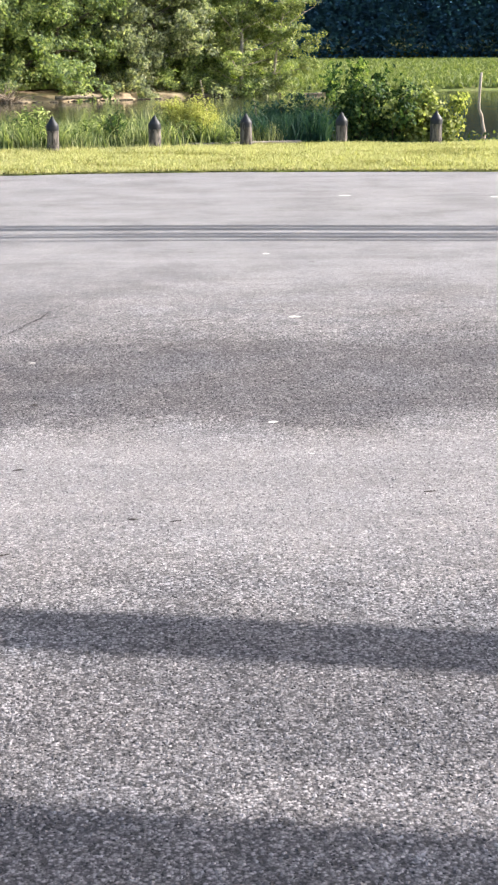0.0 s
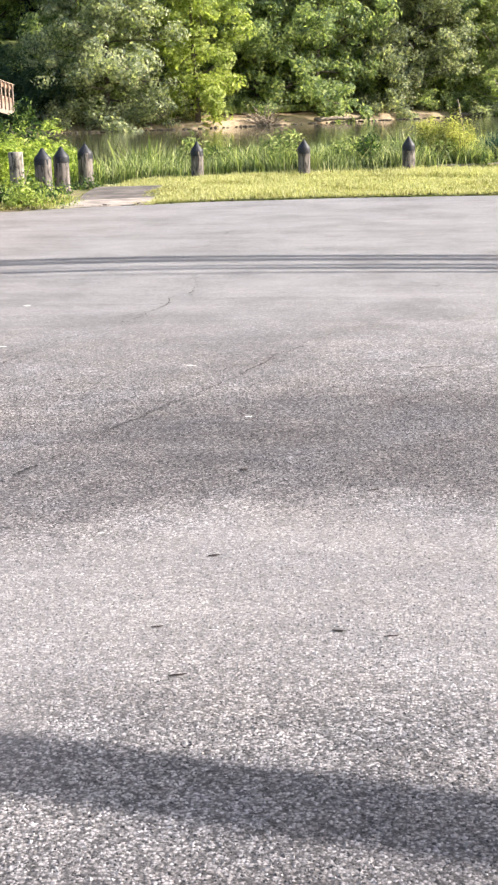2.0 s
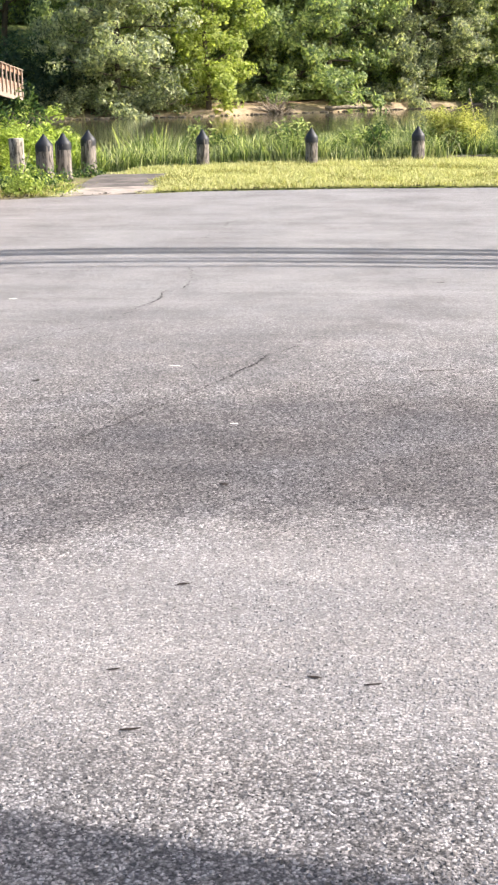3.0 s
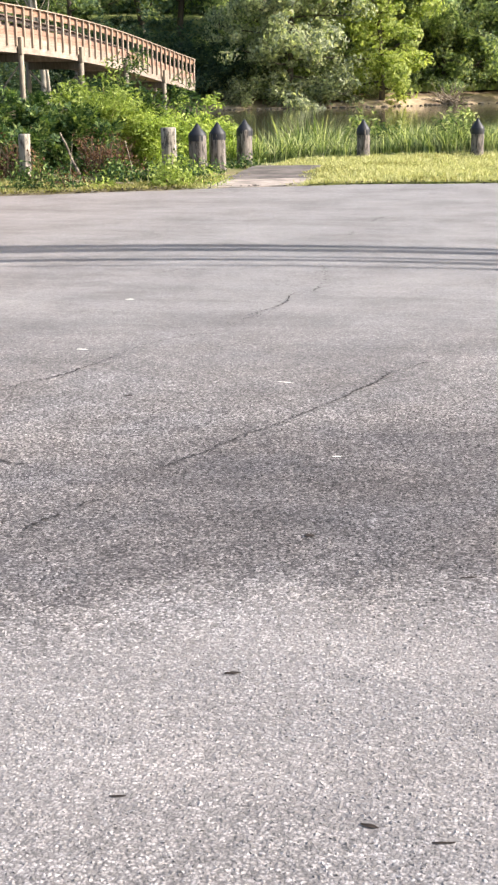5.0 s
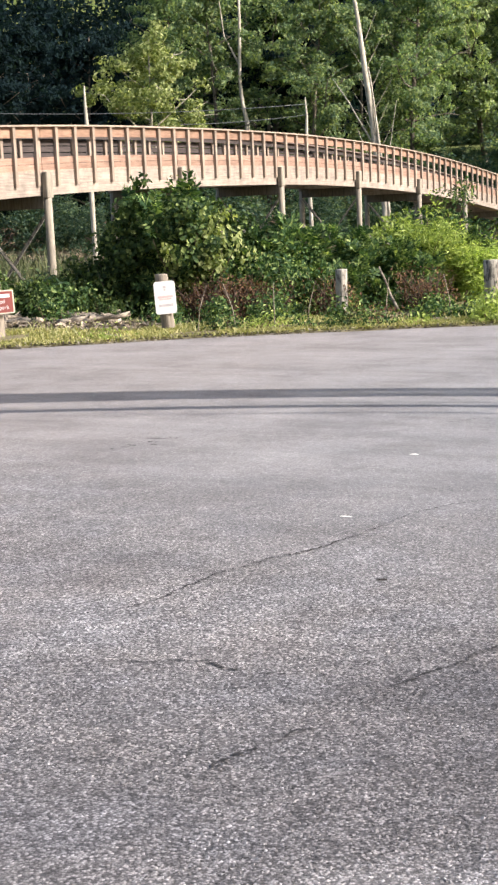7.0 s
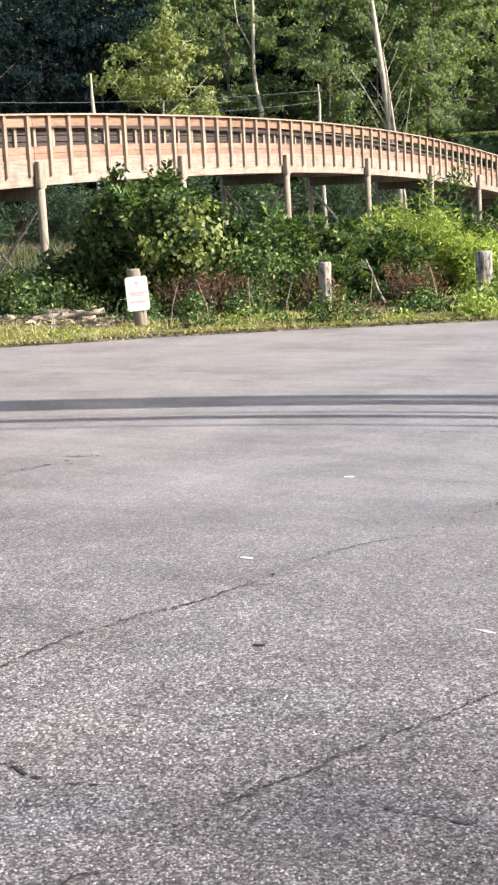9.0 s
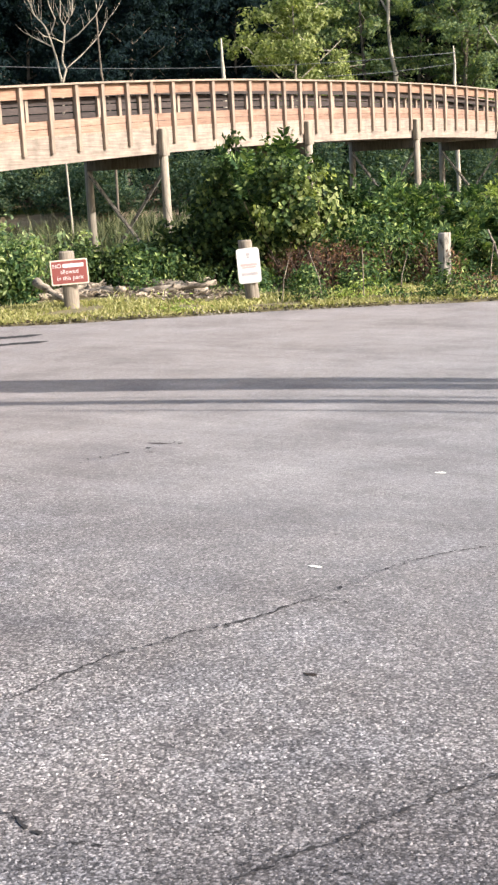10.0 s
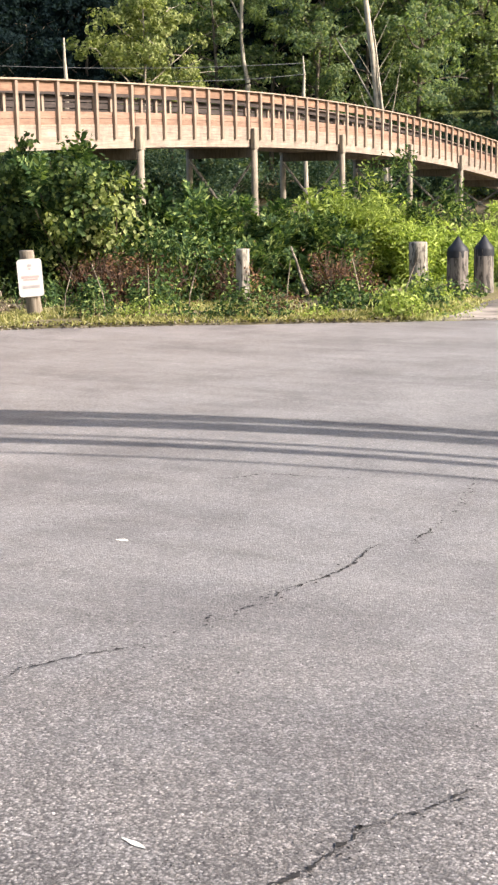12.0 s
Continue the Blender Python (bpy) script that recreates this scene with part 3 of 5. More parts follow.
for n_crack, (pts, w, g_) in enumerate((
        ([(-1.83, 3.35), (-1.75, 3.74), (-1.65, 4.0), (-1.58, 4.34), (-1.48, 4.6), (-1.40, 4.85), (-1.32, 5.05), (-1.2, 5.4), (-1.10, 5.8), (-1.04, 6.07), (-0.93, 6.33), (-0.74, 6.82)], 0.015, 0.16),
        ([(-2.9, 3.98), (-2.31, 4.2), (-2.1, 4.13), (-1.95, 4.19), (-1.73, 4.25), (-1.45, 4.34), (-0.96, 4.34), (-0.61, 4.27), (-0.3, 4.28)], 0.010, 0.2),
        ([(-2.95, 4.6), (-2.87, 4.85), (-2.85, 5.16), (-2.79, 5.4), (-2.70, 5.63), (-2.60, 5.83), (-2.54, 6.2), (-2.50, 6.55), (-2.38, 6.8), (-2.24, 7.02)], 0.015, 0.18),
        ([(-2.24, 7.1), (-2.13, 7.55), (-2.12, 7.75), (-2.07, 8.05), (-2.08, 8.4), (-2.04, 8.5)], 0.018, 0.3),
        ([(-1.95, 8.55), (-1.99, 8.85), (-2.02, 9.15), (-2.08, 9.55), (-2.2, 9.9)], 0.018, 0.42),
        ([(-2.57, 5.95), (-2.48, 6.04), (-2.36, 6.04)], 0.010, 0.1),
        ([(-2.35, 11.9), (-2.4, 12.6), (-2.3, 13.6)], 0.02, 0.45),
        ([(-5.1, 7.6), (-4.9, 8.3)], 0.03, 0.35),
        # the two wide strips are shadow streaks painted on the lot
        ([(-11.9, 9.6), (-10.47, 11.66), (-9.9, 12.5)], 0.18, -9.0),
        ([(-11.4, 9.5), (-10.05, 11.28), (-9.4, 12.05)], 0.16, -9.0),
        ([(-3.35, 9.3), (-3.2, 9.5), (-2.75, 9.6)], 0.015, 0.45),
        ([(-1.1, 4.75), (-0.3, 5.15), (0.2, 5.9), (0.33, 6.9)], 0.007, 0.45),
        ([(-0.9, 4.35), (-0.2, 4.55), (0.5, 4.9), (1.1, 5.0)], 0.007, 0.5))):
    crack(pts, w, n_crack, g_)

# leaves and chips lying on the asphalt: place, length, width, pale or dark
LITTER = ((0.18, 3.13, 0.045, 0.03, 1), (0.5, 5.78, 0.075, 0.05, 1), (0.52, 8.8, 0.06, 0.05, 1), (-1.0, 4.5, 0.035, 0.02, 1), (-1.5, 5.77, 0.085, 0.016, 1), (-2.78, 6.38, 0.065, 0.025, 1), (-3.1, 8.07, 0.06, 0.04, 1),
          (1.8, 14.0, 0.14, 0.1, 1), (3.5, 13.6, 0.1, 0.1, 1), (0.3, 2.6, 0.02, 0.015, 1), (-8.85, 10.5, 0.04, 0.04, 1),
          (0.68, 2.05, 0.04, 0.02, 0), (1.66, 8.41, 0.05, 0.04, 0), (-0.1, 8.95, 0.05, 0.03, 0), (-0.86, 2.45, 0.036, 0.022, 0), (-0.4, 1.8, 0.034, 0.016, 0), (-0.25, 1.77, 0.04, 0.012, 0), (-0.81, 1.46, 0.045, 0.014, 0), (-0.93, 1.8, 0.03, 0.012, 0),
          (-0.9, 3.54, 0.03, 0.04, 0), (-0.36, 3.26, 0.045, 0.01, 0), (-0.12, 5.72, 0.18, 0.012, 0), (-2.16, 5.36, 0.04, 0.03, 0), (-5.0, 8.2, 0.12, 0.02, 0), (-4.88, 7.97, 0.04, 0.02, 0), (1.52, 6.04, 0.08, 0.02, 0), (0.85, 8.3, 0.04, 0.03, 0))

# crushed stones standing proud of the surface, thinned out beyond y = 5
def crushed_stones(seed=3):
    rng = np.random.RandomState(seed)
    pts = []
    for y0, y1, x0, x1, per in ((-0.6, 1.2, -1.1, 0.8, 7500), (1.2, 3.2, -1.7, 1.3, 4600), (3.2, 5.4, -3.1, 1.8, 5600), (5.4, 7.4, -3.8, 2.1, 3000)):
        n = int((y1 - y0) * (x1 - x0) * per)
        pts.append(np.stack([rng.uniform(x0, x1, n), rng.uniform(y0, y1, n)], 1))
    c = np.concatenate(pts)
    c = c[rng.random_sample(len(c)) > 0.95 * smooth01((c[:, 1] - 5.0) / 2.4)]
    c = c[[(int(x // 0.005), int(y // 0.005)) not in SEAMS for x, y in c]]
    for x, y, ln, w, pale in LITTER:
        c = c[np.hypot(c[:, 0] - x, c[:, 1] - y) > 0.6 * max(ln, w)]
    n = len(c)
    r = 0.0034 + 0.0042 * rng.random_sample(n) ** 1.6
    ang = rng.random_sample((n, 1)) * 6.28 + np.arange(4) * 1.57 + rng.normal(size=(n, 4)) * 0.25
    foot = r[:, None] * (0.75 + 0.6 * rng.random_sample((n, 4)))
    v = np.zeros((n, 5, 3))
    v[:, :4, 0] = c[:, :1] + np.cos(ang) * foot
    v[:, :4, 1] = c[:, 1:] + np.sin(ang) * foot
    v[:, :4, 2] = -0.001
    v[:, 4, :2] = c + rng.normal(size=(n, 2)) * r[:, None] * 0.35
    v[:, 4, 2] = r * (0.25 + 0.42 * rng.random_sample(n))
    f = (np.arange(n)[:, None, None] * 5 + np.array([[0, 1, 4], [1, 2, 4], [2, 3, 4], [3, 0, 4]])).reshape(-1, 3)
    ob = part("crushed_stones", mesh_of("crushed_stones", v, f, M_STONE), lot, label="grey crushed stones worn proud of the asphalt")
    return tagged(ob, kind="stuff")


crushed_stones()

# concrete apron and path between the bollards; the path's dark colour paints a shadow
def slab(name, corners, z_top, material, seed, label):
    """A flat slab with an uneven outline."""
    outline = []
    for k in range(4):
        a, b = Vector(corners[k]), Vector(corners[(k + 1) % 4])
        for u in np.linspace(0, 1, 9)[:-1]:
            p = a.lerp(b, u)
            outline.append((p.x + 0.13 * noise.noise((p.x * 3, p.y * 3, seed)), p.y + 0.13 * noise.noise((p.x * 3, p.y * 3, seed + 5))))
    bm = bmesh.new()
    bot = [bm.verts.new((x, y, -0.2)) for x, y in outline]
    topv = [bm.verts.new((x, y, z_top)) for x, y in outline]
    bm.faces.new(topv)
    k = len(outline)
    for i in range(k):
        bm.faces.new((bot[i], bot[(i + 1) % k], topv[(i + 1) % k], topv[i]))
    return tagged(new(name, bm_mesh(name, bm, material)), label, "path", kind="structure")


slab("concrete_apron", ((-5.18, 16.95), (-3.90, 17.52), (-4.18, 18.65), (-5.30, 18.40)), 0.004, M_CONCRETE, 1, "pale stained concrete apron at the edge of the lot")
slab("path", ((-5.40, 18.36), (-4.12, 18.6), (-4.62, 21.7), (-5.70, 21.5)), -0.02, M_PATH_SHADOW, 2, "worn path running from the apron to the water, a shadow painted into its colour")

# ---- footbridge ----
PROFILE_Y = [-10, 5, 15, 22.6, 28.5, 34, 41, 46, 51.5, 55, 59, 63, 68, 73, 84]
PROFILE_Z = [0.0, 0.73, 1.37, 1.80, 2.08, 2.20, 2.28, 2.23, 2.06, 1.89, 1.64, 1.32, 0.85, 0.40, -0.4]


def bridge_z(y):
    return float(np.mean([np.interp(y + d, PROFILE_Y, PROFILE_Z) for d in (-3, -1.5, 0, 1.5, 3)]))


def bridge_x(y):
    return -20.3 - 0.042 * (y - 28)


BENTS = [-5.3, 1.2, 7.7, 14.2, 20.75, 27.85, 34.5, 41.1, 47.8, 54.4, 60.5, 66.7, 73.0]      # where the pile pairs stand
bridge = thing("footbridge", bridge_x(40), 40, 0, "arched wooden footbridge with reddish railings on timber piles", "footbridge")


def long_board(name, y0, y1, off, z0, z1, thick, material, steps=5):
    """A board following the arch: off is its front face behind the bridge's front, z0..z1 above the stringer's foot."""
    verts, faces = [], []
    for i in range(steps + 1):
        y = y0 + (y1 - y0) * i / steps
        x, z = bridge_x(y) - bridge_x(40) - off, bridge_z(y)
        verts += [(x, y - 40, z + z0), (x - thick, y - 40, z + z0), (x - thick, y - 40, z + z1), (x, y - 40, z + z1)]
    for i in range(steps):
        for k in range(4):
            a, b = 4 * i + k, 4 * i + (k + 1) % 4
            faces.append((a, b, b + 4, a + 4))
    faces += [(3, 2, 1, 0), tuple(4 * steps + k for k in range(4))]
    return part(name, mesh_of(name, verts, faces, material), bridge)


post_me = bm_mesh("rail_post", box_bm(0.075, 0.10, 1.36, 0.006), M_RAILPOST)
block_me = bm_mesh("pile_block", box_bm(0.15, 0.25, 0.62, 0.02), M_PILE)
WIDE = 2.1
for k, (y0, y1) in enumerate(zip(BENTS, BENTS[1:])):
    for off, back in ((0.0, False), (WIDE, True)):
        sgn = -1 if back else 1
        long_board("stringer", y0 + 0.01, y1 - 0.01, off, 0.0, 0.56, 0.09, M_FASCIA)
        long_board("lower_board", y0 + 0.008, y1 - 0.008, off + 0.012, 0.565, 0.725, 0.04, M_RED_RAIL)
        long_board("lower_board", y0 + 0.008, y1 - 0.008, off + 0.012, 0.735, 0.89, 0.04, M_BACK_SHADE if back else M_RED_RAIL)
        long_board("upper_board", y0 + 0.008, y1 - 0.008, off + 0.012, 1.42 if back else 1.345, 1.585, 0.04, M_BACK_SHADE if back else M_UPPER)
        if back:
            # boards added to close the back railing's gaps with a dark fill
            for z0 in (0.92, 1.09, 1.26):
                long_board("infill_board", y0 + 0.008, y1 - 0.008, off + 0.178, z0, z0 + 0.145, 0.03, M_BACK_SHADE)
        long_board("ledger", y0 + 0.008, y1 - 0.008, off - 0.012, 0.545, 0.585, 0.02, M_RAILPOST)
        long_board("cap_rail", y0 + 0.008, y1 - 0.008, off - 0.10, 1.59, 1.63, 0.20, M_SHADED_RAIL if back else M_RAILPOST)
        for j in range(8):
            y = y0 + (j + 0.70) * (y1 - y0) / 8
            part("rail_post", post_me, bridge, pose(bridge_x(y) - bridge_x(40) - off + 0.042 * sgn - (0.09 if back else 0), y - 40, bridge_z(y) + 0.90))
    deck = long_board("deck", y0, y1, 0.10, 0.44, 0.50, WIDE - 0.12, M_TREATED)
    x, z = bridge_x(y0) - bridge_x(40), bridge_z(y0)
    rngp = random.Random(k)
    for off in (-0.10, WIDE + 0.10):
        pts = [(x - off + rngp.uniform(-.03, .03), y0 - 40, -2.4), (x - off, y0 - 40, z * 0.5), (x - off, y0 - 40, z + 0.02)]
        v, f = tube(pts, (0.11, 0.10, 0.095), 12)
        part("piling", mesh_of("piling", v, f, M_PILE, True), bridge)
        part("pile_block", block_me, bridge, pose(x - off + (0.02 if off < 0 else -0.02), y0 - 40, z + 0.24))
    part("cross_beam", bm_mesh("cross_beam", box_bm(WIDE + 0.1, 0.22, 0.30, 0.01, (x - WIDE / 2, y0 - 40, z - 0.16)), M_BARK), bridge)
    for a, b in (((x + 0.0, z - 0.35), (x - WIDE, -0.7)), ((x - WIDE, z - 0.35), (x + 0.0, -0.7))):
        yo = 0.14 if a[0] > b[0] else -0.14
        v, f = tube([(a[0], y0 - 40 + yo, a[1]), (b[0], y0 - 40 + yo, b[1])], (0.048, 0.048), 4)
        part("brace", mesh_of("brace", v, f, M_OLDPOST), bridge)


# ---- posts and signs ----
def round_post(r, h, seed, lean=(0, 0), foot=0.35, rough=0.012, sides=20):
    """A slightly uneven round timber, its foot sunk below z = 0."""
    rng = random.Random(seed)
    zs = [-foot, 0.0, h * 0.3, h * 0.65, h - 0.02, h]
    verts, faces = [], []
    wob = [rng.uniform(-1, 1) * rough for _ in range(sides)]
    for i, z in enumerate(zs):
        k = (1.04, 1.02, 1.0, 0.985, 0.97, 0.90)[i]
        for s in range(sides):
            w = 2 * math.pi * s / sides
            rr = r * k + wob[s] + rng.uniform(-1, 1) * rough * 0.3
            verts.append((rr * math.cos(w) + lean[0] * z, rr * math.sin(w) + lean[1] * z, z))
    for i in range(len(zs) - 1):
        for s in range(sides):
            s2 = (s + 1) % sides
            faces.append((i * sides + s, i * sides + s2, (i + 1) * sides + s2, (i + 1) * sides + s))
    faces.append(tuple((len(zs) - 1) * sides + s for s in range(sides)))
    return verts, faces


def bollard(x, y, z, h, r, seed, label):
    ob = thing("bollard", x, y, z, label, "bollard", "bollards along the bank", rz=seed * 37 % 360)
    v, f = round_post(r, h - 0.17, seed, (random.Random(seed).uniform(-.02, .02), random.Random(seed + 9).uniform(-.02, .02)), rough=0.007)
    part("post", mesh_of("post", v, f, M_BOLLARD, True), ob)
    bm = bmesh.new()
    rings = [(r * 1.04, -0.10), (r * 1.05, -0.02), (r * 1.0, 0.01), (r * 0.50, 0.085), (r * 0.24, 0.135), (0.010, 0.165)]
    loops = []
    for rr, zz in rings:
        loops.append([bm.verts.new((rr * math.cos(2 * math.pi * s / 20), rr * math.sin(2 * math.pi * s / 20), h - 0.17 + zz)) for s in range(20)])
    for a, b in zip(loops, loops[1:]):
        for s in range(20):
            bm.faces.new((a[s], a[(s + 1) % 20], b[(s + 1) % 20], b[s]))
    bm.faces.new(loops[-1])
    part("cap", bm_mesh("cap", bm, M_CAP, True), ob, label="black pointed cap")
    return ob


for i, (x, y, h, r) in enumerate(((-4.46, 24.38, 0.68, 0.115), (-2.49, 24.61, 0.68, 0.115), (-0.57, 25.11, 0.67, 0.118), (1.24, 25.94, 0.66, 0.118), (3.2, 26.3, 0.66, 0.118), (5.19, 26.6, 0.66, 0.12))):
    bollard(x, y, -0.085, h, r, 3 + i, "dark weathered timber bollard with black pointed top on the grass")
for i, (x, y, h, r) in enumerate(((-6.31, 20.4, 0.72, 0.135), (-6.12, 20.85, 0.72, 0.125), (-6.14, 22.57, 0.70, 0.13))):
    bollard(x, y, -0.03, h, r, 30 + i, "thick dark timber bollard with black pointed top in weeds")

for x, y, h, r, ln, sd in ((-6.46, 19.5, 0.66, 0.112, (-0.03, 0.0), 50), (-8.12, 18.0, 0.64, 0.082, (0.02, 0.0), 51)):
    ob = thing("wooden_post", x, y, 0, "grey sawn-off round timber post in weeds", "post", "sawn posts by the lot")
    v, f = round_post(r, h, sd, ln)
    part("post", mesh_of("post", v, f, M_OLDPOST, True), ob)


def rounded_plate(w, h, r, thick):
    """A rounded plate in the xz plane, facing -y, centred."""
    bm = bmesh.new()
    pts = []
    for cx_, cz_, a0 in ((w / 2 - r, h / 2 - r, 0), (-w / 2 + r, h / 2 - r, 90), (-w / 2 + r, -h / 2 + r, 180), (w / 2 - r, -h / 2 + r, 270)):
        for k in range(5):
            a = radians(a0 + 22.5 * k)
            pts.append((cx_ + r * math.cos(a), cz_ + r * math.sin(a)))
    f = bm.faces.new([bm.verts.new((x, 0, z)) for x, z in pts])
    ext = bmesh.ops.extrude_face_region(bm, geom=[f])
    bmesh.ops.translate(bm, vec=(0, thick, 0), verts=[g for g in ext["geom"] if isinstance(g, bmesh.types.BMVert)])
    bmesh.ops.recalc_face_normals(bm, faces=bm.faces)
    return bm


def lettering(name, text, size, m, parent, material):
    cu = bpy.data.curves.new(name, "FONT")
    cu.body, cu.size, cu.align_x, cu.align_y, cu.extrude = text, size, "CENTER", "CENTER", 0.0008
    cu.materials.append(material)
    ob = new(name, cu)
    dg = bpy.context.evaluated_depsgraph_get()
    me = bpy.data.meshes.new_from_object(ob.evaluated_get(dg))
    bpy.data.objects.remove(ob)
    me.name = name
    return part(name, me, parent, m @ pose(0, 0, 0, 90))


# white notice on a short post
ob = thing("white_sign", -9.66, 15.95, 0, "white metal notice with faded print on a round post", "sign", rz=38)
v, f = round_post(0.085, 0.72, 60, (-0.09, 0.0))
part("post", mesh_of("post", v, f, M_SIGNPOST, True), ob)
tilt = pose(-0.035, -0.105, 0.42, 0, -3, 0)
panel = part("panel", bm_mesh("panel", rounded_plate(0.275, 0.42, 0.035, 0.004), M_SIGNFACE), ob, tilt)
for z, w, h, mm in ((0.135, 0.04, 0.03, M_FADED), (0.10, 0.025, 0.02, M_FADED), (0.01, 0.20, 0.028, M_FADEDRED), (-0.02, 0.16, 0.018, M_FADEDRED), (-0.10, 0.19, 0.032, M_FADED)):
    part("print_bar", bm_mesh("print_bar", box_bm(w, 0.002, h, 0, (0, -0.002, z)), mm), panel)

# maroon notice
ob = thing("maroon_sign", -11.5, 14.75, 0, "maroon park notice with cream border on a round post", "sign", rz=40)
v, f = round_post(0.095, 0.70, 61, (-0.04, 0.0))
part("post", mesh_of("post", v, f, M_SIGNPOST, True), ob)
tilt = pose(0.0, -0.12, 0.455, 0, -2, 0)
panel = part("panel", bm_mesh("panel", rounded_plate(0.45, 0.30, 0.02, 0.005), M_BORDER), ob, tilt)
face = part("painted_face", bm_mesh("painted_face", rounded_plate(0.42, 0.27, 0.012, 0.002), M_BROWN), panel, pose(0, -0.002, 0))
lettering("word", "NO", 0.068, pose(-0.145, -0.003, 0.078), panel, M_WHITE)
part("print_bar", bm_mesh("print_bar", box_bm(0.25, 0.002, 0.045, 0, (0.05, -0.003, 0.078)), M_WHITE), panel)
lettering("word", "allowed", 0.07, pose(0, -0.003, 0.005), panel, M_WHITE)
lettering("word", "in this park", 0.07, pose(0, -0.003, -0.07), panel, M_WHITE)

# out-of-sight overhead cables, added so that their shadows lie across the lot
CABLE_H = 4.2
CABLE_X = [-26, -12, -8, -6.5, -5.5, -4.3, -3, -1.5, 0, 3, 9]
CABLE_Y = [3.0, 8.1, 9.70, 10.23, 10.56, 10.92, 11.10, 11.10, 10.97, 10.58, 9.9]
# each cable: how far its line lies before the first one, and its radius, at four places
for spec in (((0.0, 0.16), (0.0, 0.12), (0.0, 0.085), (0.0, 0.08)), ((-0.34, 0.17), (-0.29, 0.14), (-0.25, 0.095), (-0.25, 0.095)), ((-0.86, 0.012), (-0.74, 0.018), (-0.70, 0.04), (-0.64, 0.065)), ((-1.05, 0.09), (-0.95, 0.085), (-0.87, 0.05), (-0.87, 0.085)), ((-1.40, 0.008), (-1.32, 0.02), (-1.2, 0.022), (-1.12, 0.05)),
                          (0.71, 0.135), (-0.43, 0.165)):
    pts, radii = [], []
    for gx_ in np.linspace(-26, 9, 60):
        gy_ = float(np.mean([np.interp(gx_ + d, CABLE_X, CABLE_Y) for d in (-1.2, -0.6, 0, 0.6, 1.2)]))
        if len(spec) == 4:
            off, rad = [float(np.interp(gx_, (-8.0, -5.0, -2.0, 0.6), [q[k] for q in spec])) for k in (0, 1)]
        else:       # the two thicker ones that hang nearer
            gy_, off, rad = spec[0] - 0.2 * gx_, 0.0, spec[1]
        # each point is pushed from its shadow line towards the sun
        pts.append(Vector((gx_, gy_ + off, 0)) + SUN_DIR * (CABLE_H / SUN_DIR.z))
        radii.append(rad)
    ob = thing("overhead_cable", 0, 0, 0, "unseen thick black overhead cable, added to cast a shadow line", "cable", "overhead cables")
    v, f = tube(pts, radii, 6)
    part("cable", mesh_of("cable", v, f, M_CAP, True), ob)


# ---- trees ----
def limb_points(p, d, length, rng, steps=4, rise=0.12, wander=0.18):
    pts = [Vector(p)]
    d = Vector(d).normalized()
    for _ in range(steps):
        d = (d + Vector((rng.normal() * wander, rng.normal() * wander, rng.normal() * wander * 0.6 + rise * 0.5))).normalized()
        pts.append(pts[-1] + d * length / steps)
    return pts


def tree_parts(h, r, seed, leaf, bare=0.1, clumps=260, per=38, trunk=0.22, limbs=16, clump_r=0.75, squash=1.0, droop=0.0):
    """Trunk with limbs (verts, faces) and the leaf points of a broad crown with gaps."""
    rng = np.random.RandomState(seed)
    tp = limb_points((0, 0, -0.4), (rng.normal() * .06, rng.normal() * .06, 1), h * 0.82, rng, 7, 0.0, 0.05)
    pieces = [tube(tp, [trunk * (1 - 0.85 * i / 7) for i in range(8)], 9)]
    ends = []
    for k in range(limbs):
        f = bare + (0.95 - bare) * (k + 0.5) / limbs
        i = min(6, int(f * 7))
        p = tp[i].lerp(tp[i + 1], f * 7 - i)
        a = k * 2.4 + rng.normal() * 0.4
        prof = math.sin(math.pi * min(1, 0.22 + 0.78 * f)) ** 0.7
        ln = r * prof * (0.75 + 0.4 * rng.random_sample())
        lp = limb_points(p, (math.cos(a), math.sin(a), 0.25 + 0.5 * f - droop * (1 - f) ** 2), ln, rng, 4, 0.12 - 0.3 * droop * (1 - f))
        pieces.append(tube(lp, [trunk * 0.32 * (1 - f * 0.6) * (1 - 0.8 * j / 4) + 0.012 for j in range(5)], 5))
        ends += lp[1:]
        for q in lp[2:]:
            sp = limb_points(q, (rng.normal(), rng.normal(), 0.3), ln * 0.4, rng, 3)
            pieces.append(tube(sp, (0.03, 0.02, 0.014, 0.008), 4))
            ends += sp[1:]
    ends = np.array([tuple(e) for e in ends])
    c = ends[rng.randint(len(ends), size=clumps)] + rng.normal(size=(clumps, 3)) * clump_r * 0.55
    size = clump_r * (0.5 + 0.8 * rng.random_sample((clumps, 1)))
    pts, out = [], []
    for ci, s in zip(c, size):
        d = rng.normal(size=(per, 3))
        d /= np.linalg.norm(d, axis=1)[:, None] + 1e-9
        pts.append(ci + d * s * (rng.random_sample((per, 1)) ** 0.4) * (1, 1, 0.65 * squash))
        out.append(d * 0.8 + np.array([ci[0], ci[1], 0.0]) / r * 0.5)
    return join(pieces), np.concatenate(pts), np.concatenate(out), rng


def tree(name, x, y, h, r, seed, leaf, material, label, bark=M_BARK, **more):
    ob = thing(name, x, y, float(ground_z(x, y)), label, "tree", "trees along the far shore")
    (v, f), pts, out, rng = tree_parts(h, r, seed, leaf, **more)
    part("trunk", mesh_of("trunk", v, f, bark, True), ob)
    lv, lf = leaves(pts, leaf, rng, out=out)
    part("crown", mesh_of("crown", lv, lf, material), ob)
    return ob


